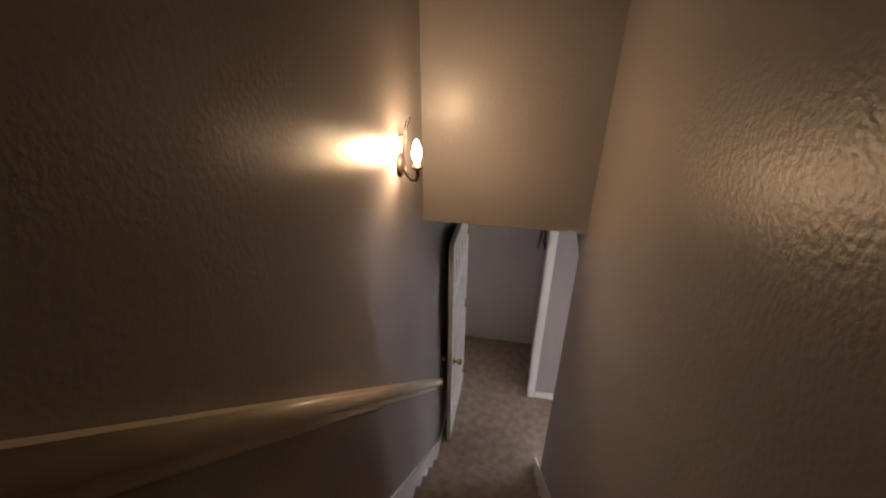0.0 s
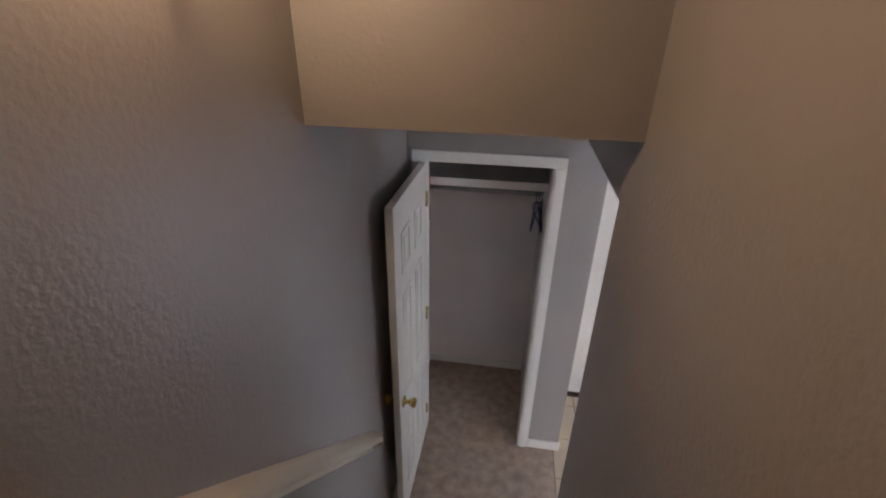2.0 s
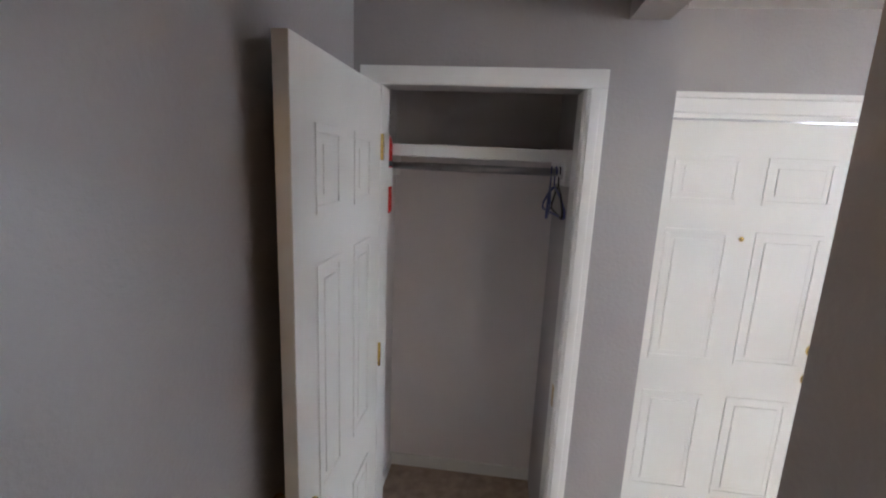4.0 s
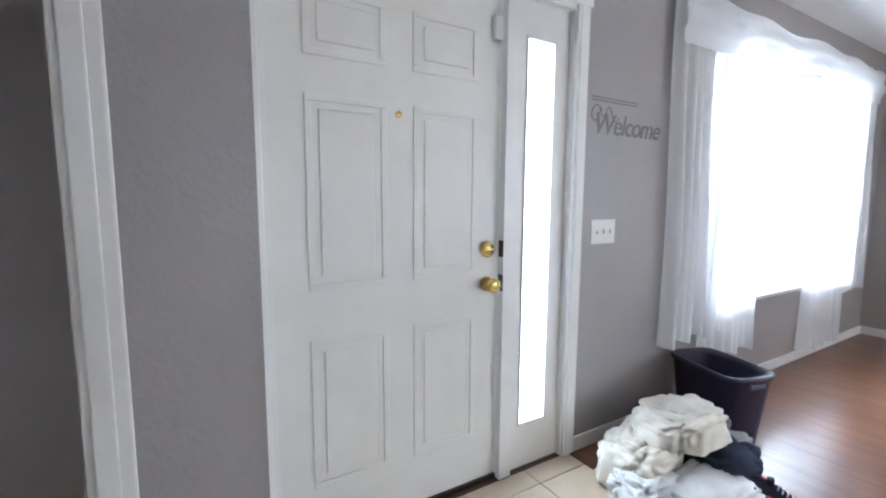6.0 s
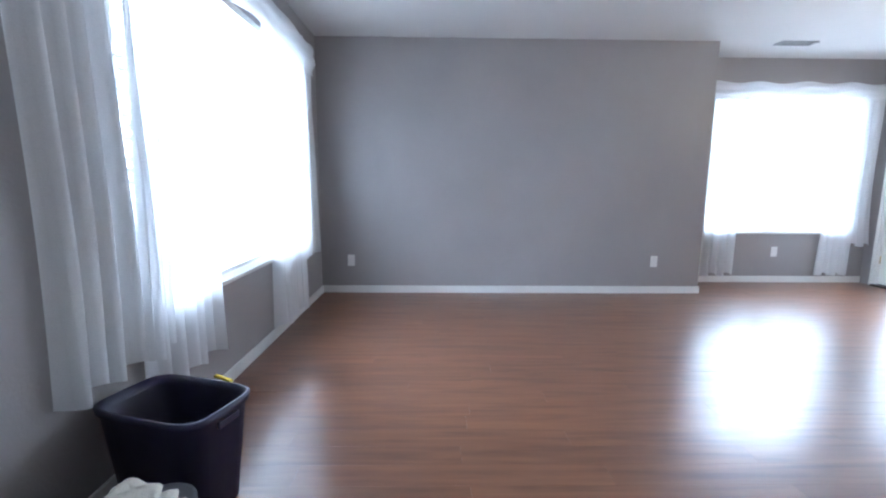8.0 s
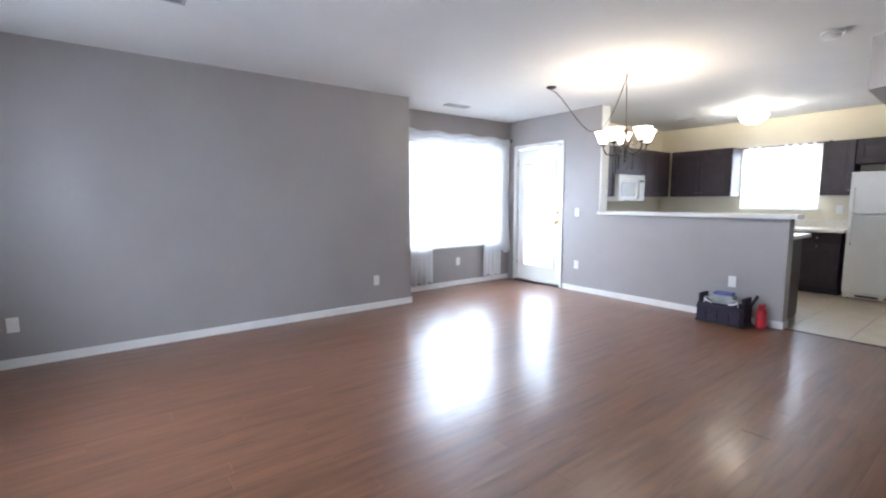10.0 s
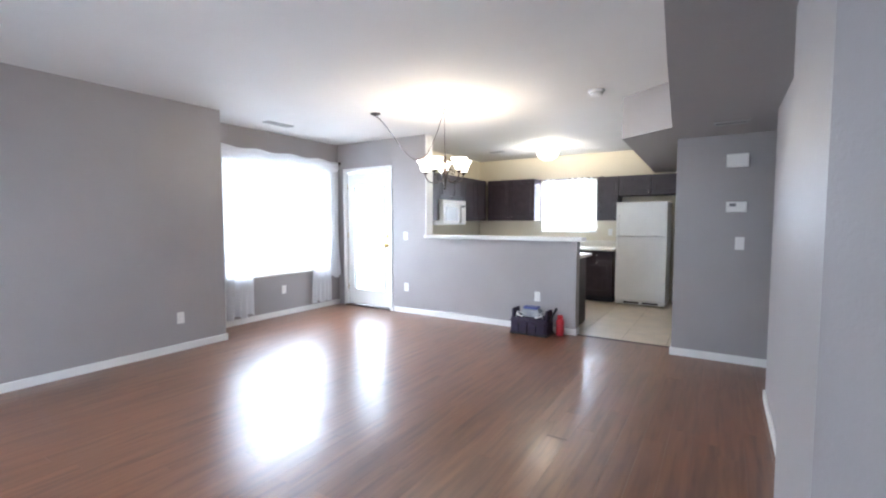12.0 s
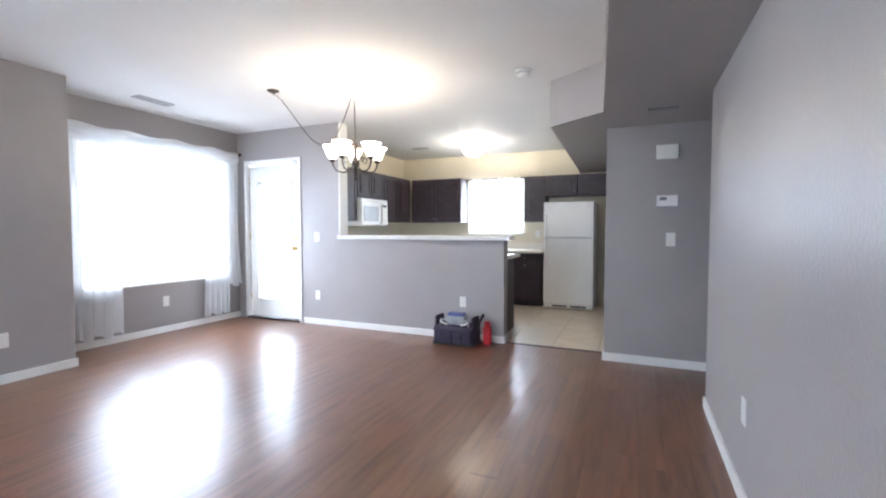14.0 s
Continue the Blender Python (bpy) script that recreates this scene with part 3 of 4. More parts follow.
# ---- windows with blinds ----
def blinds(name, w, z0, z1, m, label, step=0.042, tilt=38):
    b = thing(name, label, "blind")
    b.matrix_world = m
    part("headrail", cube(0, w, -0.02, 0.02, z1, z1 + 0.04, 0.003), TRIM, b)
    part("bottom_rail", cube(0, w, -0.014, 0.014, z0, z0 + 0.014, 0.003), TRIM, b)
    src = None
    z = z0 + 0.035
    while z < z1 - 0.01:
        if src is None:
            bm = cube(0.004, w - 0.004, -0.018, 0.018, -0.0012, 0.0012)
            bmesh.ops.rotate(bm, verts=bm.verts, cent=(0, 0, 0), matrix=Matrix.Rotation(radians(tilt), 3, "X"))
            src = part("slat", bm, BLINDM, b)
            src.location.z = z
        else:
            o = new("slat", src.data)
            o.parent = b
            o.location.z = z
        z += step
    for x in (0.12, w - 0.12):
        part("ladder_cord", tube(bmesh.new(), [(x, -0.02, z0), (x, -0.02, z1)], 0.0015, 5), PLATE, b)


def window(name, w, z0, z1, m, label, rails=1):
    """A window in an opening w wide from z0 to z1, in the local frame of m: x across, -y into the room."""
    q = thing(name, label, "window", kind="structure")
    q.matrix_world = m
    bm = cube(0, 0.05, 0.06, 0.12, z0, z1)
    box(bm, w - 0.05, w, 0.06, 0.12, z0, z1)
    box(bm, 0.05, w - 0.05, 0.06, 0.12, z0, z0 + 0.05)
    box(bm, 0.05, w - 0.05, 0.06, 0.12, z1 - 0.05, z1)
    box(bm, w / 2 - 0.025, w / 2 + 0.025, 0.06, 0.12, z0 + 0.05, z1 - 0.05)
    part("window_frame", bm, TRIM, q)
    for a, c in ((0.05, w / 2 - 0.025), (w / 2 + 0.025, w - 0.05)):
        p = part("pane", cube(a, c, 0.088, 0.094, z0 + 0.05, z1 - 0.05), GLASS, q)
        p.visible_shadow = False
    bm = cube(-0.02, w + 0.02, -0.03, 0.06, z0 - 0.012, z0 + 0.012, 0.004)
    part("window_sill", bm, TRIM, q, "white painted sill")
    return q


def frame_at(x, y, turn):
    return pose(x, y, 0, 0, 0, turn)


FW = frame_at(2.80, YF, 0)
DW = frame_at(XD, -2.06, -90)
KW = frame_at(3.84, -6.90, 180)
window("window_front", 2.15, 0.58, 2.16, FW, "wide white-framed front window with closed blinds")
window("window_dining", 1.66, 0.58, 2.12, DW, "wide white-framed dining window, bright with daylight")
window("window_kitchen", 0.98, 1.12, 2.06, KW, "white-framed kitchen window, bright with daylight")
blinds("window_blind", 2.07, 0.62, 2.09, FW @ pose(0.04, 0.03, 0), "white horizontal blind in the front window")
blinds("window_blind", 1.58, 0.62, 2.05, DW @ pose(0.04, 0.03, 0), "white horizontal blind in the dining window")
blinds("window_blind", 0.90, 1.15, 1.99, KW @ pose(0.04, 0.03, 0), "white horizontal blind in the kitchen window")


# ---- curtains ----
def curtain(m, x0, x1, ztop, zbot, label, folds, seed, slant=0.0, kick=0.06):
    rng = random.Random(seed)
    nx, nz = folds * 8, 26
    ph = [rng.uniform(0, 6.28) for _ in range(4)]
    bm = bmesh.new()
    grid = []
    for j in range(nz + 1):
        v = j / nz
        row = []
        for i in range(nx + 1):
            u = i / nx
            amp = 0.014 + 0.026 * v
            y = amp * math.sin(u * folds * 6.283 + ph[0] + 0.7 * math.sin(3 * v + ph[1])) + 0.012 * math.sin(u * 9 + ph[2] + 2 * v)
            x = x0 + (x1 - x0) * u + slant * v * v + 0.015 * math.sin(5 * v + ph[3])
            z = ztop + (zbot - ztop) * v + 0.018 * v * math.sin(u * folds * 3.1 + ph[1])
            row.append(bm.verts.new((x, y - 0.03, z)))
        grid.append(row)
    for j in range(nz):
        for i in range(nx):
            bm.faces.new((grid[j][i], grid[j][i + 1], grid[j + 1][i + 1], grid[j + 1][i])).smooth = True
    q = link("curtain", bm, SHEER)
    q.matrix_world = m
    tagged(q, label, "curtain", "sheer curtains")
    return q


def swag(m, x0, x1, z, drop, seed, label):
    """A loose scarf draped along the rod."""
    rng = random.Random(seed)
    bm = bmesh.new()
    grid = []
    for j in range(9):
        v = j / 8
        row = []
        for i in range(61):
            u = i / 60
            sag = drop * (0.92 + 0.12 * math.sin(u * 7 + seed) + 0.06 * math.sin(u * 19))
            y = -0.05 - 0.025 * math.sin(v * 3.14) - 0.012 * math.sin(v * 14 + u * 12)
            row.append(bm.verts.new((x0 + (x1 - x0) * u, y, z - v * sag + 0.012 * math.sin(u * 25))))
        grid.append(row)
    for j in range(8):
        for i in range(60):
            bm.faces.new((grid[j][i], grid[j][i + 1], grid[j + 1][i + 1], grid[j + 1][i])).smooth = True
    q = link("curtain_scarf", bm, SHEER)
    q.matrix_world = m
    tagged(q, label, "curtain", "sheer curtains")


def curtain_rod(m, x0, x1, z, label):
    q = thing("curtain_rod", label, "curtain rod")
    q.matrix_world = m
    part("rod", tube(bmesh.new(), [(x0, -0.06, z), (x1, -0.06, z)], 0.008, 10), BRONZE, q)
    for x, f in ((x0, -1), (x1, 1)):
        part("finial", lathe(bmesh.new(), [(0.008, 0), (0.020, f * 0.012), (0.022, f * 0.026), (0.012, f * 0.040), (0, f * 0.042)], (x, -0.06, z), "X", 14), BRONZE, q)
        part("bracket", tube(bmesh.new(), [(x - f * 0.06, -0.001, z), (x - f * 0.06, -0.06, z)], 0.006, 8), BRONZE, q)


F0 = frame_at(0, YF - 0.03, 0)
curtain_rod(frame_at(0, YF, 0), 2.30, 5.22, 2.27, "dark bronze curtain rod above the front window")
curtain(F0, 2.34, 2.90, 2.28, 0.45, "long white sheer curtain beside the front window", 6, 3, 0.0)
curtain(F0, 2.74, 3.28, 2.27, 0.29, "long white sheer curtain beside the front window", 6, 5, 0.02)
curtain(F0, 4.15, 4.75, 2.27, 0.10, "long white sheer curtain beside the front window", 6, 8, 0.0)
curtain(F0, 4.70, 5.15, 2.28, 0.50, "shorter white sheer curtain panel at the window edge", 5, 9, 0.05)
swag(F0, 2.34, 5.15, 2.29, 0.27, 2, "white sheer scarf draped over the curtain rod")
D0 = frame_at(XD - 0.03, 0, -90)
curtain_rod(frame_at(XD, 0, -90), 1.80, 3.92, 2.20, "dark bronze curtain rod above the dining window")
curtain(D0, 1.86, 2.42, 2.21, 0.10, "long white sheer curtain beside the dining window", 6, 13, 0.02)
curtain(D0, 3.40, 3.76, 2.20, 0.11, "long white sheer curtain beside the dining window", 5, 14, 0.0)
curtain(D0, 3.70, 3.90, 2.21, 0.45, "shorter white sheer curtain panel at the window edge", 3, 15, 0.04)
swag(D0, 1.86, 3.88, 2.22, 0.20, 5, "white sheer scarf draped over the curtain rod")
K0 = frame_at(0, -6.90, 180)
curtain_rod(K0, -3.94, -2.78, 2.06, "dark curtain rod above the kitchen window")
curtain(K0 @ pose(0, -0.03, 0), -3.80, -2.90, 2.07, 1.16, "white sheer curtain over the kitchen window", 8, 21)

# ---- patio door ----
pd = thing("door_patio", "white glazed patio door with blinds behind the glass", "door", at=(5.09, YP - 0.055, 0), kind="structure")
bm = cube(0, 0.12, -0.02, 0.024, 0.03, 2.03, 0.003)
box(bm, 0.72, 0.84, -0.02, 0.024, 0.03, 2.03, 0.003)
box(bm, 0.12, 0.72, -0.02, 0.024, 0.03, 0.26, 0.003)
box(bm, 0.12, 0.72, -0.02, 0.024, 1.86, 2.03, 0.003)
part("slab", bm, DOOR, pd)
p = part("pane", cube(0.12, 0.72, -0.002, 0.004, 0.26, 1.86), GLASS, pd)
p.visible_shadow = False
bm = bmesh.new()
for x0, x1, z0, z1 in ((0.10, 0.13, 0.24, 1.88), (0.71, 0.74, 0.24, 1.88), (0.13, 0.71, 0.24, 0.27), (0.13, 0.71, 1.85, 1.88)):
    box(bm, x0, x1, 0.024, 0.034, z0, z1, 0.004)
part("glazing_bead", bm, DOOR, pd)
kb = part("lever_handle", lathe(bmesh.new(), [(0.026, 0), (0.026, 0.006), (0.010, 0.010), (0.010, 0.045), (0.024, 0.05), (0.026, 0.065), (0, 0.07)], (0.06, 0.024, 0.95), "Y"), BRASS, pd, "satin brass handle")
part("deadbolt", lathe(bmesh.new(), [(0.026, 0), (0.026, 0.01), (0.02, 0.016), (0, 0.017)], (0.06, 0.024, 1.09), "Y"), BRASS, pd)
for z in (0.25, 1.05, 1.80):
    part("hinge", tube(bmesh.new(), [(0.845, 0.028, z), (0.845, 0.028, z + 0.09)], 0.006, 8), BRASS, pd)
blinds("window_blind", 0.60, 0.27, 1.80, frame_at(5.81, YP - 0.085, 180), "white horizontal blind on the patio door")
fp = thing("door_frame_patio", "white painted patio door casing", "door frame", kind="structure")
part("casing", cube(5.03, 5.075, YP, YP + 0.016, 0, 2.065, 0.004), TRIM, fp)
part("casing", cube(5.945, 5.99, YP, YP + 0.016, 0, 2.065, 0.004), TRIM, fp)
part("head_casing", cube(5.03, 5.99, YP, YP + 0.016, 2.065, 2.11, 0.004), TRIM, fp)
part("jamb", cube(5.06, 5.086, YP - 0.138, YP - 0.002, 0, 2.058), TRIM, fp)
part("jamb", cube(5.934, 5.96, YP - 0.138, YP - 0.002, 0, 2.058), TRIM, fp)
part("threshold", cube(5.06, 5.96, YP - 0.12, YP + 0.03, 0.0, 0.022, 0.004), BRONZE, fp)


# ---- wall plates ----
def plate(name, label, m, w=0.072, h=0.116, gangs=1, outlet=True):
    q = thing(name, label, "outlet" if outlet else "switch", "wall plates")
    q.matrix_world = m
    part("cover", cube(-w / 2, w / 2, -0.006, 0, -h / 2, h / 2, 0.003), PLATE, q)
    for g in range(gangs):
        x = (g - (gangs - 1) / 2) * 0.046
        if outlet:
            for z in (-0.026, 0.026):
                part("receptacle", cube(x - 0.016, x + 0.016, -0.009, -0.005, z - 0.014, z + 0.014, 0.003), PLATE, q)
        else:
            part("toggle", cube(x - 0.005, x + 0.005, -0.018, -0.005, -0.010, 0.012, 0.002), PLATE, q)
    return q


plate("wall_outlet", "white wall outlet above the baseboard", frame_at(XE, 1.87, -90) @ pose(0, 0, 0.335))
plate("wall_outlet", "white wall outlet above the baseboard", frame_at(XE, -1.24, -90) @ pose(0, 0, 0.335))
plate("wall_outlet", "white wall outlet below the dining window", frame_at(XD, -2.91, -90) @ pose(0, 0, 0.36))
plate("wall_outlet", "white wall outlet beside the patio door", frame_at(4.78, YP, 180) @ pose(0, 0, 0.37))
plate("wall_outlet", "white wall outlet on the half wall above a tool bag", frame_at(2.83, YP, 180) @ pose(0, 0, 0.41))
plate("wall_outlet", "white wall outlet on the wall beside the stairs", frame_at(0.68, -1.75, 90) @ pose(0, 0, 0.40))
plate("light_switch", "white light switch beside the patio door", frame_at(4.79, YP, 180) @ pose(0, 0, 1.10), outlet=False)
plate("light_switch", "white triple light switch beside the front door", frame_at(1.905, YF, 0) @ pose(0, 0, 1.082), 0.17, 0.118, 3, False)
plate("light_switch", "white light switch below the thermostat", frame_at(0.85, -3.75, 180) @ pose(0, 0, 1.105), outlet=False)

th = thing("thermostat", "white rectangular thermostat with a small grey display", "thermostat", at=(0.885, -3.75, 1.435), turn=180)
part("housing", cube(-0.08, 0.08, -0.028, 0, -0.048, 0.048, 0.006), PLATE, th)
part("display", cube(-0.055, -0.005, -0.0295, -0.027, 0.005, 0.032), GREYP, th)
part("cover_flap", cube(-0.07, 0.07, -0.031, -0.027, -0.042, -0.008, 0.002), PLATE, th)
ch = thing("door_chime", "white plastic door chime box high on the wall", "door chime", at=(0.89, -3.75, 1.85), turn=180)
part("housing", cube(-0.085, 0.085, -0.045, 0, -0.06, 0.06, 0.01), PLATE, ch)
part("grille", cube(-0.06, 0.06, -0.048, -0.044, -0.045, 0.03, 0.003), PLATE, ch)

# ---- ceiling fixtures ----
sm = thing("smoke_detector", "round white smoke detector on the ceiling", "smoke detector", at=(1.99, -3.13, H))
part("base", lathe(bmesh.new(), [(0.07, 0), (0.07, -0.02), (0.06, -0.024)], (0, 0, 0)), PLATE, sm)
part("cap", lathe(bmesh.new(), [(0.055, -0.024), (0.052, -0.045), (0.03, -0.052), (0, -0.053)], (0, 0, 0)), PLATE, sm)


def ceiling_vent(x, y, z, w, d, label):
    v = thing("ceiling_vent", label, "vent", at=(x, y, z))
    bm = cube(-w / 2, w / 2, -d / 2, -d / 2 + 0.02, -0.010, 0, 0.002)
    box(bm, -w / 2, w / 2, d / 2 - 0.02, d / 2, -0.010, 0, 0.002)
    box(bm, -w / 2, -w / 2 + 0.02, -d / 2 + 0.02, d / 2 - 0.02, -0.010, 0, 0.002)
    box(bm, w / 2 - 0.02, w / 2, -d / 2 + 0.02, d / 2 - 0.02, -0.010, 0, 0.002)
    part("frame", bm, VENTM, v)
    # Black sheet stands in for the shade of a duct behind the slats.
    part("duct_shade_sheet", cube(-w / 2 + 0.02, w / 2 - 0.02, -d / 2 + 0.02, d / 2 - 0.02, -0.002, -0.0005), BLACKP, v)
    n = int((w - 0.05) / 0.02)
    for i in range(n):
        x0 = -w / 2 + 0.025 + i * 0.02
        part("slat", cube(x0, x0 + 0.009, -d / 2 + 0.02, d / 2 - 0.02, -0.009, -0.004), VENTM, v)


ceiling_vent(5.60, -2.48, H, 0.13, 0.36, "grey metal ceiling register near the dining window")
ceiling_vent(4.2, 0.92, H, 0.16, 0.32, "grey metal ceiling register in the living room")
ceiling_vent(4.3, -5.9, H, 0.25, 0.12, "grey metal ceiling register in the kitchen")
ceiling_vent(0.95, -3.2, 2.095, 0.25, 0.13, "grey metal register in the hall soffit")

# ---- chandelier ----
CX, CY = 3.43, -2.84
cd = thing("chandelier", "five-arm bronze chandelier with frosted bell shades, swagged on a chain", "chandelier", at=(CX, CY, 0))
part("column", lathe(bmesh.new(), [(0.006, 1.98), (0.012, 1.95), (0.020, 1.92), (0.012, 1.88), (0.016, 1.84), (0.032, 1.80), (0.036, 1.77), (0.020, 1.73), (0.010, 1.70), (0.014, 1.68), (0, 1.66)], (0, 0, 0)), BRONZE, cd)
part("finial", lathe(bmesh.new(), [(0.0, 1.668), (0.010, 1.655), (0.012, 1.645), (0, 1.625)], (0, 0, 0), "Z", 12), BRONZE, cd)
for a in range(5):
    c, s = math.cos(radians(72 * a + 20)), math.sin(radians(72 * a + 20))
    arm = part("arm", tube(bmesh.new(), [(r * c, r * s, z) for r, z in ((0.02, 1.76), (0.06, 1.715), (0.12, 1.70), (0.18, 1.72), (0.205, 1.765), (0.21, 1.80))], 0.0065, 8), BRONZE, cd)
    part("scroll", tube(bmesh.new(), [(r * c, r * s, z) for r, z in ((0.03, 1.80), (0.07, 1.845), (0.11, 1.82), (0.10, 1.785), (0.08, 1.795))], 0.004, 7), BRONZE, arm)
    part("cup", lathe(bmesh.new(), [(0.012, 1.795), (0.030, 1.81), (0.026, 1.822)], (0.21 * c, 0.21 * s, 0), "Z", 14), BRONZE, arm)
    part("shade", lathe(bmesh.new(), [(0.024, 1.818), (0.040, 1.835), (0.055, 1.87), (0.066, 1.905), (0.088, 1.935), (0.085, 1.936), (0.063, 1.907), (0.052, 1.872), (0.037, 1.839), (0.022, 1.822)], (0.21 * c, 0.21 * s, 0), "Z", 20), SHADE, arm, "glowing frosted glass bell shade")


def chain(pts, name, parent):
    bm = bmesh.new()
    pts = [Vector(p) for p in pts]
    for i in range(len(pts) - 1):
        a, b = pts[i], pts[i + 1]
        d = (b - a).normalized()
        side = d.cross(Vector((0, 0, 1)) if i % 2 else Vector((0.6, 0.8, 0.05)))
        if side.length < 0.1:
            side = d.cross(Vector((1, 0, 0)))
        side.normalize()
        l = (b - a).length * 0.66
        mid = (a + b) / 2
        ring = [mid + d * l * math.cos(radians(45 * k)) + side * 0.008 * math.sin(radians(45 * k)) for k in range(9)]
        tube(bm, ring, 0.0022, 5)
    return part(name, bm, BRONZE, parent)


def local(p):
    return (p[0] - CX, p[1] - CY, p[2])


hook = (4.26, -2.72, H)
hub = (CX, CY, 1.98)
peak = (CX + 0.02, CY - 0.01, H - 0.03)
chain([local((CX + (peak[0] - CX) * k / 14, CY + (peak[1] - CY) * k / 14, 1.98 + (peak[2] - 1.98) * k / 14)) for k in range(15)], "chain", cd)
sw = []
for k in range(37):
    u = k / 36
    sag = 0.50 * math.sin(math.pi * u ** 1.5) ** 0.9
    sw.append(local((hook[0] + (peak[0] - hook[0]) * u, hook[1] + (peak[1] - hook[1]) * u, H - 0.03 - sag)))
chain(sw, "swag_chain", cd)
part("hook_plate", lathe(bmesh.new(), [(0.055, H), (0.055, H - 0.008), (0.03, H - 0.02), (0.008, H - 0.03)], (hook[0] - CX, hook[1] - CY, 0)), BRONZE, cd)
part("ceiling_hook", tube(bmesh.new(), [(0.02, -0.01, H), (0.02, -0.01, H - 0.03), (0.005, -0.01, H - 0.04)], 0.005, 7), BRONZE, cd)

kl = thing("kitchen_ceiling_light", "lit frosted glass bowl ceiling light in the kitchen", "ceiling light", at=(3.35, -5.75, H))
part("canopy", lathe(bmesh.new(), [(0.07, 0), (0.07, -0.012), (0.03, -0.03), (0.012, -0.05), (0.012, -0.11)], (0, 0, 0)), BRONZE, kl)
part("bowl", lathe(bmesh.new(), [(0.17, -0.10), (0.165, -0.13), (0.13, -0.18), (0.07, -0.215), (0, -0.225)], (0, 0, 0), "Z", 28), SHADE, kl, "glowing frosted glass bowl")
part("finial", lathe(bmesh.new(), [(0.014, -0.222), (0.012, -0.24), (0, -0.25)], (0, 0, 0), "Z", 12), BRONZE, kl)

# ---- kitchen ----
def cabinet_door(cab, x0, x1, z0, z1, y, knob):
    d = part("door", cube(x0 + 0.004, x1 - 0.004, y - 0.019, y, z0 + 0.004, z1 - 0.004, 0.003), CABINET, cab)
    bm = bmesh.new()
    for a in ((x0 + 0.06, x1 - 0.06, z0 + 0.06, z0 + 0.072), (x0 + 0.06, x1 - 0.06, z1 - 0.072, z1 - 0.06), (x0 + 0.06, x0 + 0.072, z0 + 0.072, z1 - 0.072), (x1 - 0.072, x1 - 0.06, z0 + 0.072, z1 - 0.072)):
        if a[1] > a[0] and a[3] > a[2]:
            box(bm, a[0], a[1], y - 0.026, y - 0.018, a[2], a[3], 0.002)
    part("moulding", bm, CABINET, d)
    part("raised_panel", cube(x0 + 0.085, x1 - 0.085, y - 0.025, y - 0.018, z0 + 0.085, z1 - 0.085, 0.005), CABINET, d)
    if knob:
        part("knob", lathe(bmesh.new(), [(0.005, 0), (0.005, -0.014), (0.013, -0.020), (0.011, -0.027), (0, -0.029)], (knob[0], y - 0.019, knob[1]), "Y", 12), CHROME, d, "satin nickel knob")


def upper_cabinet(m, w, z0, z1, depth, doors, label):
    """Local frame: x along the wall, -y into the room, wall at y 0."""
    c = thing("upper_cabinet", label, "cabinet", "upper kitchen cabinets")
    c.matrix_world = m
    part("body", cube(0.001, w - 0.001, -depth, -0.001, z0, z1, 0.002), CABINET, c)
    dw = w / doors
    for i in range(doors):
        if doors == 1:
            kx = dw - 0.035
        else:
            kx = (i + 1) * dw - 0.035 if i % 2 == 0 else i * dw + 0.035
        cabinet_door(c, i * dw, (i + 1) * dw, z0, z1, -depth, (kx, z0 + 0.06))
    return c


def base_cabinet(m, w, doors, label):
    c = thing("base_cabinet", label, "cabinet", "base kitchen cabinets")
    c.matrix_world = m
    part("body", cube(0.001, w - 0.001, -0.60, -0.001, 0.10, 0.83, 0.002), CABINET, c)
    part("toe_kick", cube(0.001, w - 0.001, -0.53, -0.02, 0.0, 0.10), BLACKP, c)
    dw = w / doors
    for i in range(doors):
        dr = part("drawer", cube(i * dw + 0.004, (i + 1) * dw - 0.004, -0.619, -0.60, 0.69, 0.82, 0.003), CABINET, c)
        part("knob", lathe(bmesh.new(), [(0.005, 0), (0.005, -0.014), (0.013, -0.020), (0.011, -0.027), (0, -0.029)], ((i + 0.5) * dw, -0.619, 0.755), "Y", 12), CHROME, dr)
        cabinet_door(c, i * dw, (i + 1) * dw, 0.12, 0.68, -0.60, ((i + 0.5) * dw, 0.645))
    return c


KE = frame_at(5.15, 0, -90)          # east kitchen wall: local x runs to -y
UZ0, UZ1 = 1.32, 2.07
upper_cabinet(KE @ pose(4.22, 0, 0), 0.66, UZ0, UZ1, 0.32, 2, "espresso wooden wall cabinet with two doors")
upper_cabinet(KE @ pose(4.885, 0, 0), 0.75, 1.66, UZ1, 0.32, 2, "short espresso cabinet above the microwave")
upper_cabinet(KE @ pose(5.64, 0, 0), 0.88, UZ0, UZ1, 0.32, 2, "espresso wooden wall cabinet with two doors")
KB = frame_at(5.15, -6.90, 180)      # back wall: local x runs to -x
upper_cabinet(KB @ pose(0.345, 0, 0), 0.94, UZ0, UZ1, 0.32, 2, "espresso wooden wall cabinet beside the kitchen window")
upper_cabinet(KB @ pose(2.37, 0, 0), 0.34, UZ0, 2.04, 0.32, 1, "narrow espresso wall cabinet beside the refrigerator")
upper_cabinet(KB @ pose(2.715, 0, 0), 0.48, 1.72, 2.04, 0.33, 1, "short espresso cabinet above the refrigerator")
upper_cabinet(KB @ pose(3.198, 0, 0), 0.48, 1.72, 2.04, 0.33, 1, "short espresso cabinet above the refrigerator")
base_cabinet(KB @ pose(0.62, 0, 0), 0.70, 1, "espresso base cabinet along the back wall")
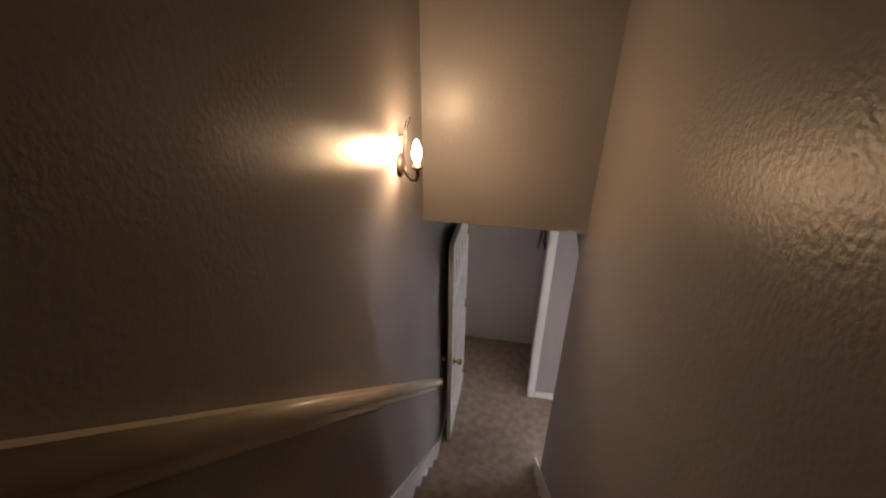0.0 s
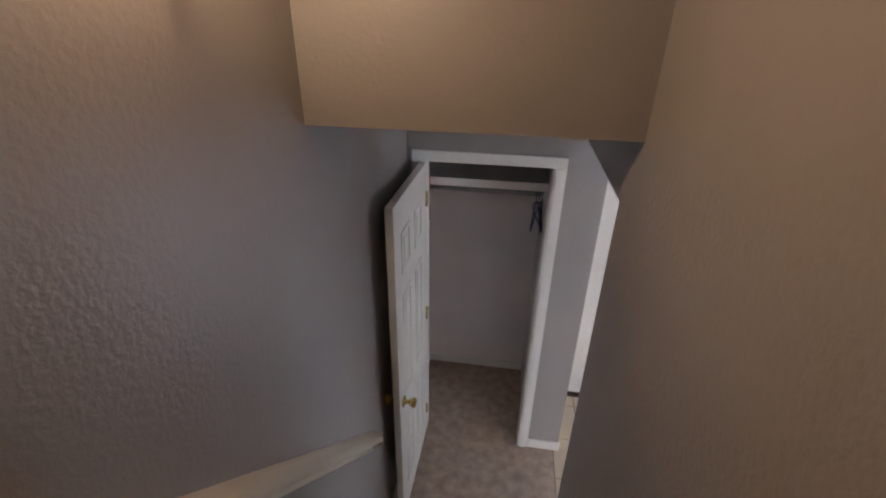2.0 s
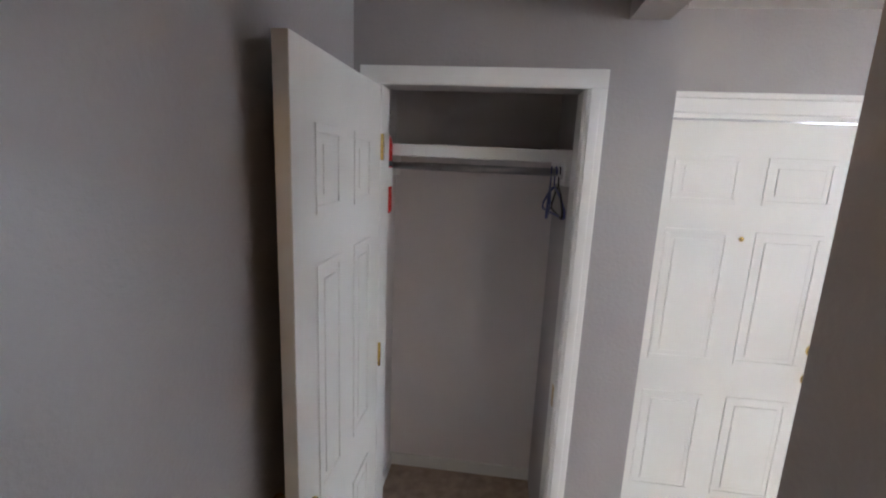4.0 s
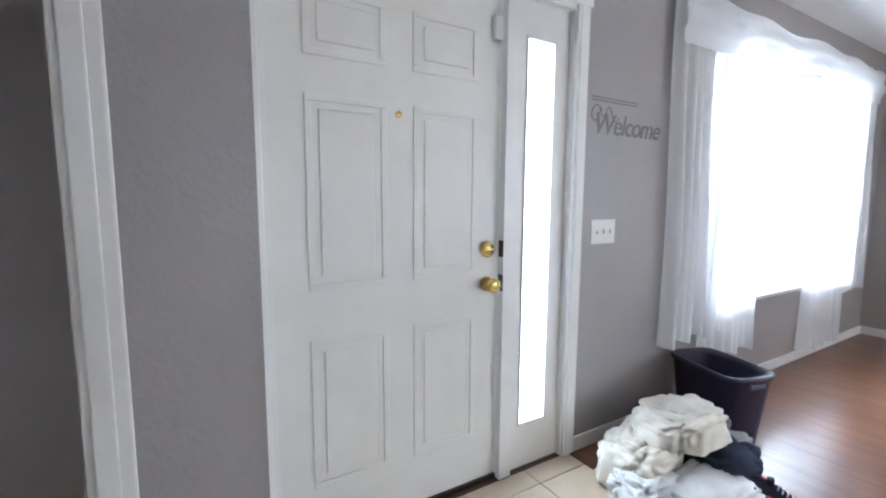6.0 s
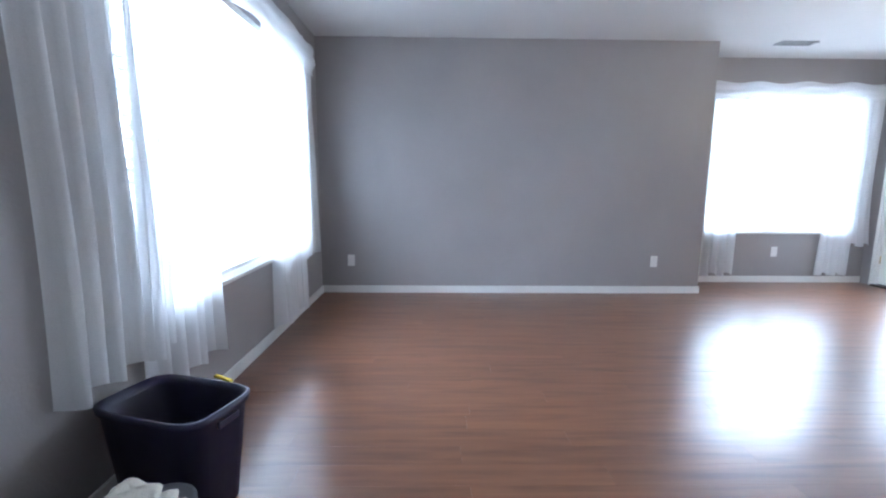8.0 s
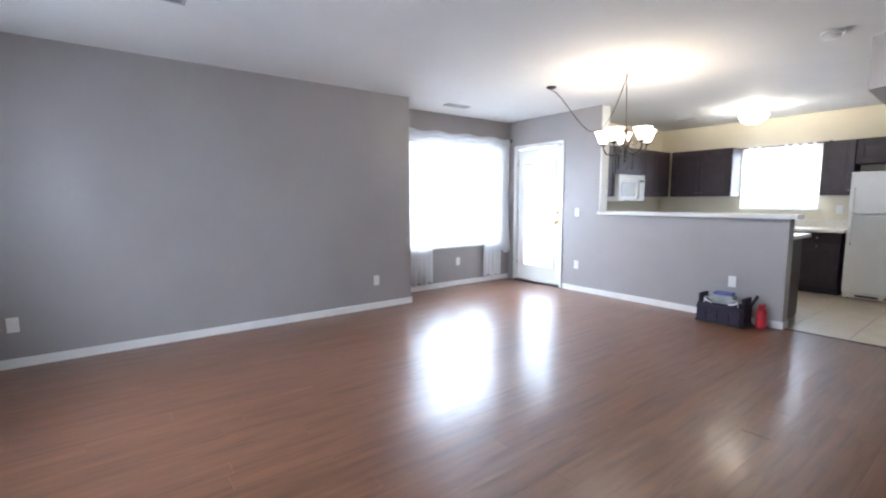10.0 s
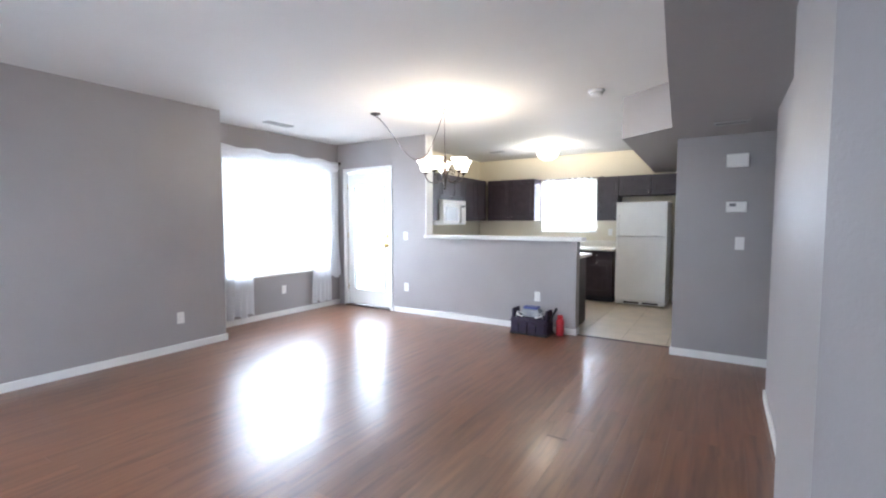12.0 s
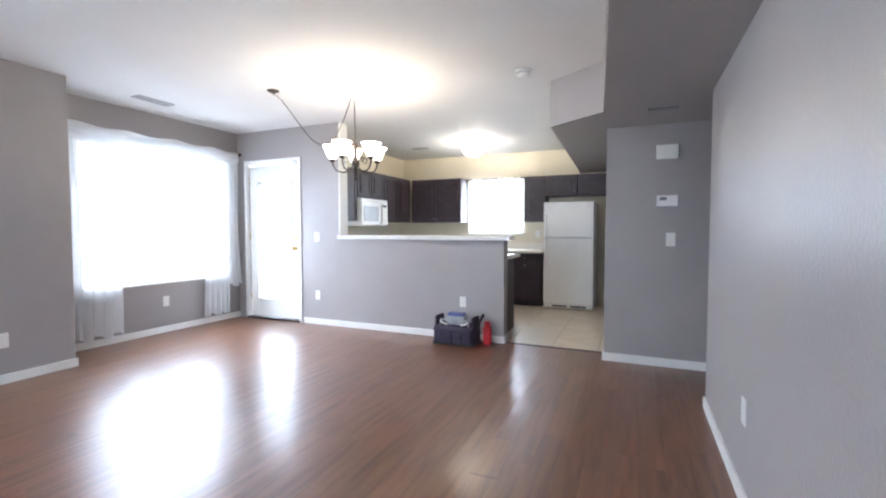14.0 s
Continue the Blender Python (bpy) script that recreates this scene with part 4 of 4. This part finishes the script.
base_cabinet(KB @ pose(1.325, 0, 0), 0.90, 2, "espresso sink base cabinet below the window")
base_cabinet(KB @ pose(2.228, 0, 0), 0.47, 1, "espresso base cabinet with one drawer beside the refrigerator")
tagged(link("kitchen_worktop", cube(2.42, 5.15, -6.898, -6.235, 0.832, 0.872, 0.006), COUNTER), "pale laminate worktop along the back wall", "worktop")
tagged(link("backsplash", cube(2.42, 5.145, -6.898, -6.876, 0.874, 0.975, 0.003), COUNTER), "pale laminate backsplash behind the worktop", "backsplash")
pc = thing("peninsula_cabinet", "espresso peninsula cabinet behind the half wall", "cabinet")
part("body", cube(2.47, 4.45, -4.72, -4.102, 0.0, 0.86, 0.003), CABINET, pc)
part("side_panel", cube(2.455, 2.468, -4.70, -4.104, 0.02, 0.86, 0.002), CABINET, pc)
tagged(link("peninsula_worktop", cube(2.40, 4.46, -4.78, -4.104, 0.862, 0.90, 0.006), COUNTER), "pale laminate worktop behind the half wall", "worktop")
tagged(link("bar_ledge", cube(2.31, 4.449, YP - 0.17, YP + 0.045, 1.078, 1.122, 0.007), TRIM), "white painted ledge capping the half wall", "ledge")
struct("trim_pass_through", cube(4.428, 4.449, YP - 0.15, YP + 0.004, 1.124, H - 0.004, 0.003), TRIM, "white painted trim on the pass-through edge", "trim")

mw = thing("microwave", "white over-range microwave below a wall cabinet", "microwave")
mw.matrix_world = KE @ pose(4.89, 0, 0)
part("body", cube(0, 0.74, -0.38, -0.002, 1.25, 1.655, 0.006), WHITE, mw)
dr = part("door", cube(0.004, 0.55, -0.402, -0.381, 1.262, 1.60, 0.006), WHITE, mw)
part("window", cube(0.07, 0.46, -0.405, -0.401, 1.32, 1.54, 0.003), mat("microwave_window", (0.42, 0.43, 0.44), 0.25), dr)
part("handle", tube(bmesh.new(), [(0.515, -0.402, 1.29), (0.515, -0.432, 1.31), (0.515, -0.432, 1.55), (0.515, -0.402, 1.57)], 0.008, 8), WHITE, dr)
pn = part("control_panel", cube(0.555, 0.736, -0.40, -0.381, 1.262, 1.60, 0.004), WHITE, mw)
part("display", cube(0.585, 0.705, -0.402, -0.399, 1.54, 1.575), BLACKP, pn)
part("vent_grille", cube(0.004, 0.736, -0.398, -0.381, 1.606, 1.65, 0.003), PLATE, mw)

fg = thing("refrigerator", "white top-freezer refrigerator with two doors", "refrigerator", at=(1.68, 0, 0))
part("body", cube(0.0, 0.72, -6.87, -6.31, 0.03, 1.60, 0.008), WHITE, fg)
for z0, z1, nm in ((0.085, 1.072, "door"), (1.080, 1.605, "freezer_door")):
    d = part(nm, cube(0.0, 0.72, -6.305, -6.24, z0, z1, 0.012), WHITE, fg)
    za, zb = (0.70, 1.05) if nm == "door" else (1.10, 1.40)
    part("handle", tube(bmesh.new(), [(0.675, -6.24, za), (0.675, -6.205, za + 0.03), (0.675, -6.205, zb - 0.03), (0.675, -6.24, zb)], 0.011, 8), WHITE, d)
gr = part("kick_grille", cube(0.01, 0.71, -6.30, -6.26, 0.02, 0.08, 0.003), PLATE, fg)
for i in range(2):
    part("slot", cube(0.10 + 0.27 * i, 0.32 + 0.27 * i, -6.262, -6.2585, 0.035, 0.06), BLACKP, gr)
for x in (0.05, 0.67):
    part("foot", lathe(bmesh.new(), [(0.02, 0), (0.02, 0.03)], (x, -6.35, 0), "Z", 12), BLACKP, fg)
plate("wall_outlet", "white outlet above the kitchen worktop", frame_at(2.62, -6.90, 180) @ pose(0, 0, 1.12))

# ---- entry clutter ----
def pillow_heap(name, at, size, material, label, category, seed, lumps=5, group=""):
    """A crumpled heap of cloth: a shell pushed in and out by folds, flat below."""
    bm = bmesh.new()
    bmesh.ops.create_icosphere(bm, subdivisions=5, radius=1)
    rng = random.Random(seed)
    off = Vector((rng.uniform(0, 50), rng.uniform(0, 50), rng.uniform(0, 50)))
    for v in bm.verts:
        n = v.co.normalized()
        q = Vector([math.copysign(abs(a) ** 0.6, a) for a in n])
        f = 0.90 + 0.24 * noise.noise(n * 1.3 + off)
        # long soft folds, sharp creases along their valleys, then fine wrinkles
        w = noise.noise(Vector((n.x * 1.6 + n.z, n.y * 3.4, n.z * 2.2)) + off)
        f += 0.16 * abs(w) - 0.13 * math.exp(-(w / 0.06) ** 2)
        w2 = noise.noise(Vector((n.x * 4.2, n.y * 2.0 - n.z, n.z * 5.0)) - off)
        f += 0.06 * abs(w2) - 0.06 * math.exp(-(w2 / 0.05) ** 2)
        w3 = noise.noise(Vector((n.x * 9.0 + n.y * 3.0, n.y * 6.0, n.z * 8.0)) + 2 * off)
        f += 0.014 * (1 - 2 * abs(w3))
        c = q * f
        c = Vector((c.x * size[0], c.y * size[1], c.z * size[2]))
        if c.z < -size[2] * 0.35:
            c.z = -size[2] * 0.35 + 0.1 * (c.z + size[2] * 0.35)
        v.co = c
    low = min(v.co.z for v in bm.verts)
    for v in bm.verts:
        v.co.z -= low
    for f in bm.faces:
        f.smooth = True
    ob = link(name, bm, material)
    ob.location = at
    tagged(ob, label, category, group)
    return ob


bn = thing("waste_bin", "tall navy plastic waste bin with side handles", "bin", at=(2.54, 1.90, 0), turn=73)
bm = bmesh.new()
rings = []
for z, a, b in ((0.0, 0.160, 0.105), (0.006, 0.170, 0.112), (0.36, 0.208, 0.140), (0.37, 0.220, 0.150), (0.392, 0.222, 0.152), (0.395, 0.212, 0.142), (0.36, 0.200, 0.132), (0.02, 0.125, 0.085), (0.02, 0.02, 0.01)):
    ring = []
    for k in range(32):
        t = 2 * math.pi * k / 32
        ct, st = math.cos(t), math.sin(t)
        ring.append(bm.verts.new((a * math.copysign(abs(ct) ** 0.4, ct), b * math.copysign(abs(st) ** 0.4, st), z)))
    rings.append(ring)
for q, s in zip(rings, rings[1:]):
    for k in range(32):
        bm.faces.new((q[k], q[(k + 1) % 32], s[(k + 1) % 32], s[k])).smooth = True
bm.faces.new(rings[0][::-1])
bm.faces.new(rings[-1])
bmesh.ops.recalc_face_normals(bm, faces=bm.faces)
part("body", bm, BINM, bn)
for sx in (-1, 1):
    part("handle_grip", cube(sx * 0.218 - 0.006, sx * 0.218 + 0.006, -0.045, 0.045, 0.335, 0.36, 0.004), PLATE if sx > 0 else BINM, bn)

tr = thing("shoe_tray", "red plastic tray under shoes and clothes", "tray", at=(2.11, 1.68, 0), turn=-20)
bm = cube(-0.16, 0.16, -0.20, 0.20, 0, 0.012, 0.004)
for a in ((-0.17, -0.155, -0.21, 0.21), (0.155, 0.17, -0.21, 0.21), (-0.155, 0.155, -0.21, -0.195), (-0.155, 0.155, 0.195, 0.21)):
    box(bm, *a, 0, 0.06, 0.004)
part("tray", bm, REDP, tr)
pillow_heap("folded_blanket", (2.03, 1.80, 0.19), (0.21, 0.17, 0.10), TOWEL, "crumpled cream terry blanket on top of a pile", "blanket", 4)
pillow_heap("towel", (1.82, 1.86, 0.0), (0.18, 0.16, 0.16), TOWEL, "crumpled cream towel in a pile by the door", "towel", 9)
pillow_heap("towel", (1.88, 1.60, 0.0), (0.26, 0.18, 0.085), TOWEL2, "crumpled white towel on the entry tiles", "towel", 15)
pillow_heap("towel", (1.72, 1.74, 0.0), (0.15, 0.13, 0.10), TOWEL2, "crumpled white towel on the entry tiles", "towel", 18)
pillow_heap("bundled_garment", (2.12, 1.66, 0.013), (0.14, 0.15, 0.12), DARKCLOTH, "dark blue clothes bundled under a blanket", "clothes", 22)
pillow_heap("bundled_garment", (2.22, 1.70, 0.013), (0.10, 0.13, 0.13), GREYCLOTH, "grey clothes bundled in a tray", "clothes", 27)
cn = thing("plastic_container", "clear grey plastic container with a pale label", "container", at=(2.27, 1.80, 0.013))
part("tub", lathe(bmesh.new(), [(0.075, 0), (0.08, 0.01), (0.09, 0.17), (0.086, 0.172), (0.07, 0.02), (0, 0.018)], (0, 0, 0)), GREYCLOTH, cn)
part("lid", lathe(bmesh.new(), [(0.094, 0.172), (0.094, 0.19), (0.08, 0.194), (0, 0.194)], (0, 0, 0)), GREYP, cn)
part("label_sheet", cube(-0.03, 0.03, -0.03, 0.02, 0.195, 0.197), PLATE, cn)


def sneaker(at, turn):
    s = thing("sneaker", "dark purple running shoe with pale lace tabs", "shoe", "pair of sneakers", at=at, turn=turn)
    s.scale = (0.92, 0.85, 0.95)

    def shell(rows, material, name):
        bm = bmesh.new()
        rs = []
        for y, w, z0, z1 in rows:
            rs.append([bm.verts.new((w * math.cos(t), y, z0 + (z1 - z0) * max(0.0, math.sin(t)))) for t in [math.pi * k / 12 for k in range(13)]])
        for q, r in zip(rs, rs[1:]):
            for k in range(12):
                bm.faces.new((q[k], q[k + 1], r[k + 1], r[k])).smooth = True
            bm.faces.new((q[0], r[0], r[12], q[12]))
        bm.faces.new(rs[0])
        bm.faces.new(rs[-1])
        bmesh.ops.recalc_face_normals(bm, faces=bm.faces)
        return part(name, bm, material, s)

    shell([(-0.135, 0.028, 0.02, 0.10), (-0.12, 0.036, 0.02, 0.115), (-0.06, 0.038, 0.02, 0.11), (-0.01, 0.042, 0.02, 0.10), (0.05, 0.047, 0.02, 0.075), (0.10, 0.044, 0.02, 0.058), (0.135, 0.026, 0.02, 0.045)], SHOE, "upper")
    bm = cube(-0.042, 0.042, -0.138, 0.138, 0.0, 0.024, 0.010)
    part("sole", bm, SHOE, s)
    part("tongue", cube(-0.018, 0.018, -0.05, -0.02, 0.09, 0.125, 0.006), SHOE, s)
    for i in range(4):
        y = -0.005 + 0.018 * i
        part("lace", tube(bmesh.new(), [(-0.024, y, 0.094 - 0.010 * i), (0, y + 0.004, 0.104 - 0.010 * i), (0.024, y, 0.094 - 0.010 * i)], 0.003, 6), PLATE, s)


sneaker((2.04, 1.47, 0), 215)
sneaker((2.15, 1.45, 0), 200)
yt = thing("yellow_scraper", "small yellow plastic scraper with a hanging hole", "tool", at=(2.99, 1.93, 0), turn=-30)
yt.scale = (0.7, 0.7, 0.7)
part("handle", cube(-0.014, 0.014, -0.02, 0.14, 0.34, 0.356, 0.006), YELLOW, yt)
part("shaft", tube(bmesh.new(), [(0, -0.02, 0.348), (0, -0.06, 0.18), (0, -0.08, 0.0)], 0.008, 8), YELLOW, yt)

# lettering beside the door
def lettering(name, text, size, x, z, label):
    cu = bpy.data.curves.new(name, "FONT")
    cu.body = text
    cu.size = size
    cu.extrude = 0.001
    cu.shear = 0.25
    cu.space_character = 0.92
    cu.offset = 0.001
    tmp = bpy.data.objects.new(name, cu)
    scene.collection.objects.link(tmp)
    dg = bpy.context.evaluated_depsgraph_get()
    me = bpy.data.meshes.new_from_object(tmp.evaluated_get(dg))
    bpy.data.objects.remove(tmp)
    ob = new(name, me)
    me.materials.append(INK)
    ob.matrix_world = pose(x, YF - 0.002, z, 90, 0, 0)
    return tagged(ob, label, "wall decal")


lettering("wall_lettering", "Welcome", 0.135, 1.805, 1.545, "dark grey script wall lettering reading Welcome")
bm = bmesh.new()
tube(bm, [(1.835 + 0.030 * math.cos(k) - 0.004 * k, YF - 0.003, 1.635 + 0.036 * math.sin(k)) for k in [radians(24 * j + 20) for j in range(14)]], 0.0028, 6)
tube(bm, [(1.845 + 0.135 * u, YF - 0.003, 1.655 - 0.028 * math.sin(u * 9.4) - 0.03 * u) for u in [j / 16 for j in range(17)]], 0.0024, 6)
tagged(link("wall_lettering_flourish", bm, INK), "thin grey script flourish above the wall lettering", "wall decal")
bm = bmesh.new()
for i in range(2):
    box(bm, 1.79, 2.12, YF - 0.0025, YF - 0.0005, 1.690 + 0.014 * i, 1.696 + 0.014 * i)
tagged(link("wall_lettering_line", bm, INK), "thin dark grey lines of small wall lettering", "wall decal")
bm = bmesh.new()
for k in range(3):
    tube(bm, [(0.6825, -1.15 + 0.05 * math.cos(a) * (1 - 0.2 * k), 1.72 + 0.06 * k + 0.03 * math.sin(a)) for a in [radians(36 * j) for j in range(9)]], 0.003, 5)
tagged(link("wall_decal", bm, WAX), "small dark scrollwork decal on the wall", "wall decal")

# ---- tool bag and bottle by the half wall ----
bg = thing("tool_bag", "dark purple canvas tool bag with pockets, full of tools", "tool bag", at=(2.83, YP + 0.17, 0), turn=180)
part("body", cube(-0.22, 0.22, -0.12, 0.12, 0.0, 0.20, 0.025), BAGM, bg)
part("base", cube(-0.225, 0.225, -0.125, 0.125, 0.0, 0.03, 0.01), BLACKP, bg)
for i in range(4):
    part("pocket", cube(-0.205 + 0.104 * i, -0.11 + 0.104 * i, -0.145, -0.118, 0.03, 0.15, 0.012), BAGM, bg)
for y in (-0.09, 0.09):
    part("handle", tube(bmesh.new(), [(-0.16, y, 0.19), (-0.15, y * 0.9, 0.26), (-0.10, y * 0.7, 0.25), (0, y * 0.5, 0.225), (0.10, y * 0.7, 0.25), (0.15, y * 0.9, 0.26), (0.16, y, 0.19)], 0.010, 8), VENTM, bg)
for sx in (-1, 1):
    part("side_flap", cube(sx * 0.20 - 0.015, sx * 0.20 + 0.015, -0.09, 0.09, 0.18, 0.29, 0.012), BAGM, bg)
for sx in (-1, 1):
    part("grip_band", tube(bmesh.new(), [(sx * 0.155, -0.092, 0.245), (sx * 0.125, -0.09, 0.222), (sx * 0.075, -0.105, 0.212)], 0.011, 8), PLATE, bg, "pale grey webbing band")
    part("buckle", cube(sx * 0.10 - 0.014, sx * 0.10 + 0.014, -0.150, -0.144, 0.118, 0.142, 0.002), BLACKP, bg)
part("pocket_flap", cube(-0.208, 0.208, -0.149, -0.116, 0.146, 0.176, 0.008), BAGM, bg)
part("tool_box", cube(-0.10, 0.10, -0.06, 0.06, 0.20, 0.29, 0.012), GREYCLOTH, bg, "grey plastic case")
part("parts_tray", cube(-0.09, 0.08, -0.05, 0.05, 0.291, 0.32, 0.006), BLUEP, bg, "blue and clear parts box")
part("tool_handle", tube(bmesh.new(), [(0.22, -0.02, 0.16), (0.26, -0.03, 0.25), (0.30, -0.03, 0.33)], 0.014, 8), BLACKP, bg, "black tool handle")
bo = thing("drink_bottle", "red plastic bottle standing by the half wall", "bottle", at=(2.52, YP + 0.10, 0))
part("body", lathe(bmesh.new(), [(0.040, 0), (0.045, 0.01), (0.045, 0.10), (0.041, 0.115), (0.045, 0.13), (0.045, 0.17), (0.03, 0.195)], (0, 0, 0)), REDP, bo)
part("cap", lathe(bmesh.new(), [(0.032, 0.195), (0.032, 0.23), (0.026, 0.236), (0, 0.236)], (0, 0, 0)), REDP, bo)

# ---- floor pieces, last ----
rng = random.Random(7)
W = 0.127
count = 0
x = 1.725
cols = []
while x < 6.12:
    cols.append(x)
    x += W
for i, x in enumerate(cols):
    x1 = min(x + W, XD)
    y = YF - 1.22 * rng.random()
    ys = [YF]
    while y > YP:
        ys.append(y)
        y -= 1.22
    ys.append(YP - 0.04)
    for a, b in zip(ys, ys[1:]):
        if x >= XE and a > -1.72:
            a = min(a, -1.735)
            if a <= b:
                continue
        part("plank", cube(x + 0.0004, x1 - 0.0004, b + 0.0004, a - 0.0004, -0.012, 0.0), WOOD, floor)
x = 1.725 - W
while x > 0.2:
    ys = [0.55, -0.3 - 0.8 * rng.random()]
    while ys[-1] - 1.22 > YP:
        ys.append(ys[-1] - 1.22)
    ys.append(YP - 0.04 if x > 1.3 else -3.75)
    for a, b in zip(ys, ys[1:]):
        if a > b:
            part("plank", cube(x + 0.0004, x + W - 0.0004, b + 0.0004, a - 0.0004, -0.012, 0.0), WOOD, floor)
    x -= W
# the worn gap at one plank end
part("open_joint", cube(1.72, 1.85, -1.4915, -1.4835, 0.0004, 0.0012), GAPM, floor)
tagged(link("floor_transition", cube(1.376, 2.45, -4.02, -3.985, 0.0, 0.006, 0.002), BRONZE), "dark strip between wood and tile", "threshold", kind="structure")


def tiles(parent, x0, x1, y0, y1, s, ox, oy):
    x = ox
    while x > x0:
        x -= s
    while x < x1:
        y = oy
        while y > y0:
            y -= s
        while y < y1:
            a, b, c, d = max(x, x0) + 0.003, min(x + s, x1) - 0.003, max(y, y0) + 0.003, min(y + s, y1) - 0.003
            if b - a > 0.02 and d - c > 0.02:
                part("tile", cube(a, b, c, d, -0.006, 0.0, 0.0), TILE, parent)
            y += s
        x += s


tiles(tile_floor, 0.238, 1.72, 0.55, YF, 0.335, 0.77, 2.06)
tiles(kitchen_floor, 1.376, 5.15, -6.9, -4.02, 0.45, 1.9, -4.5)
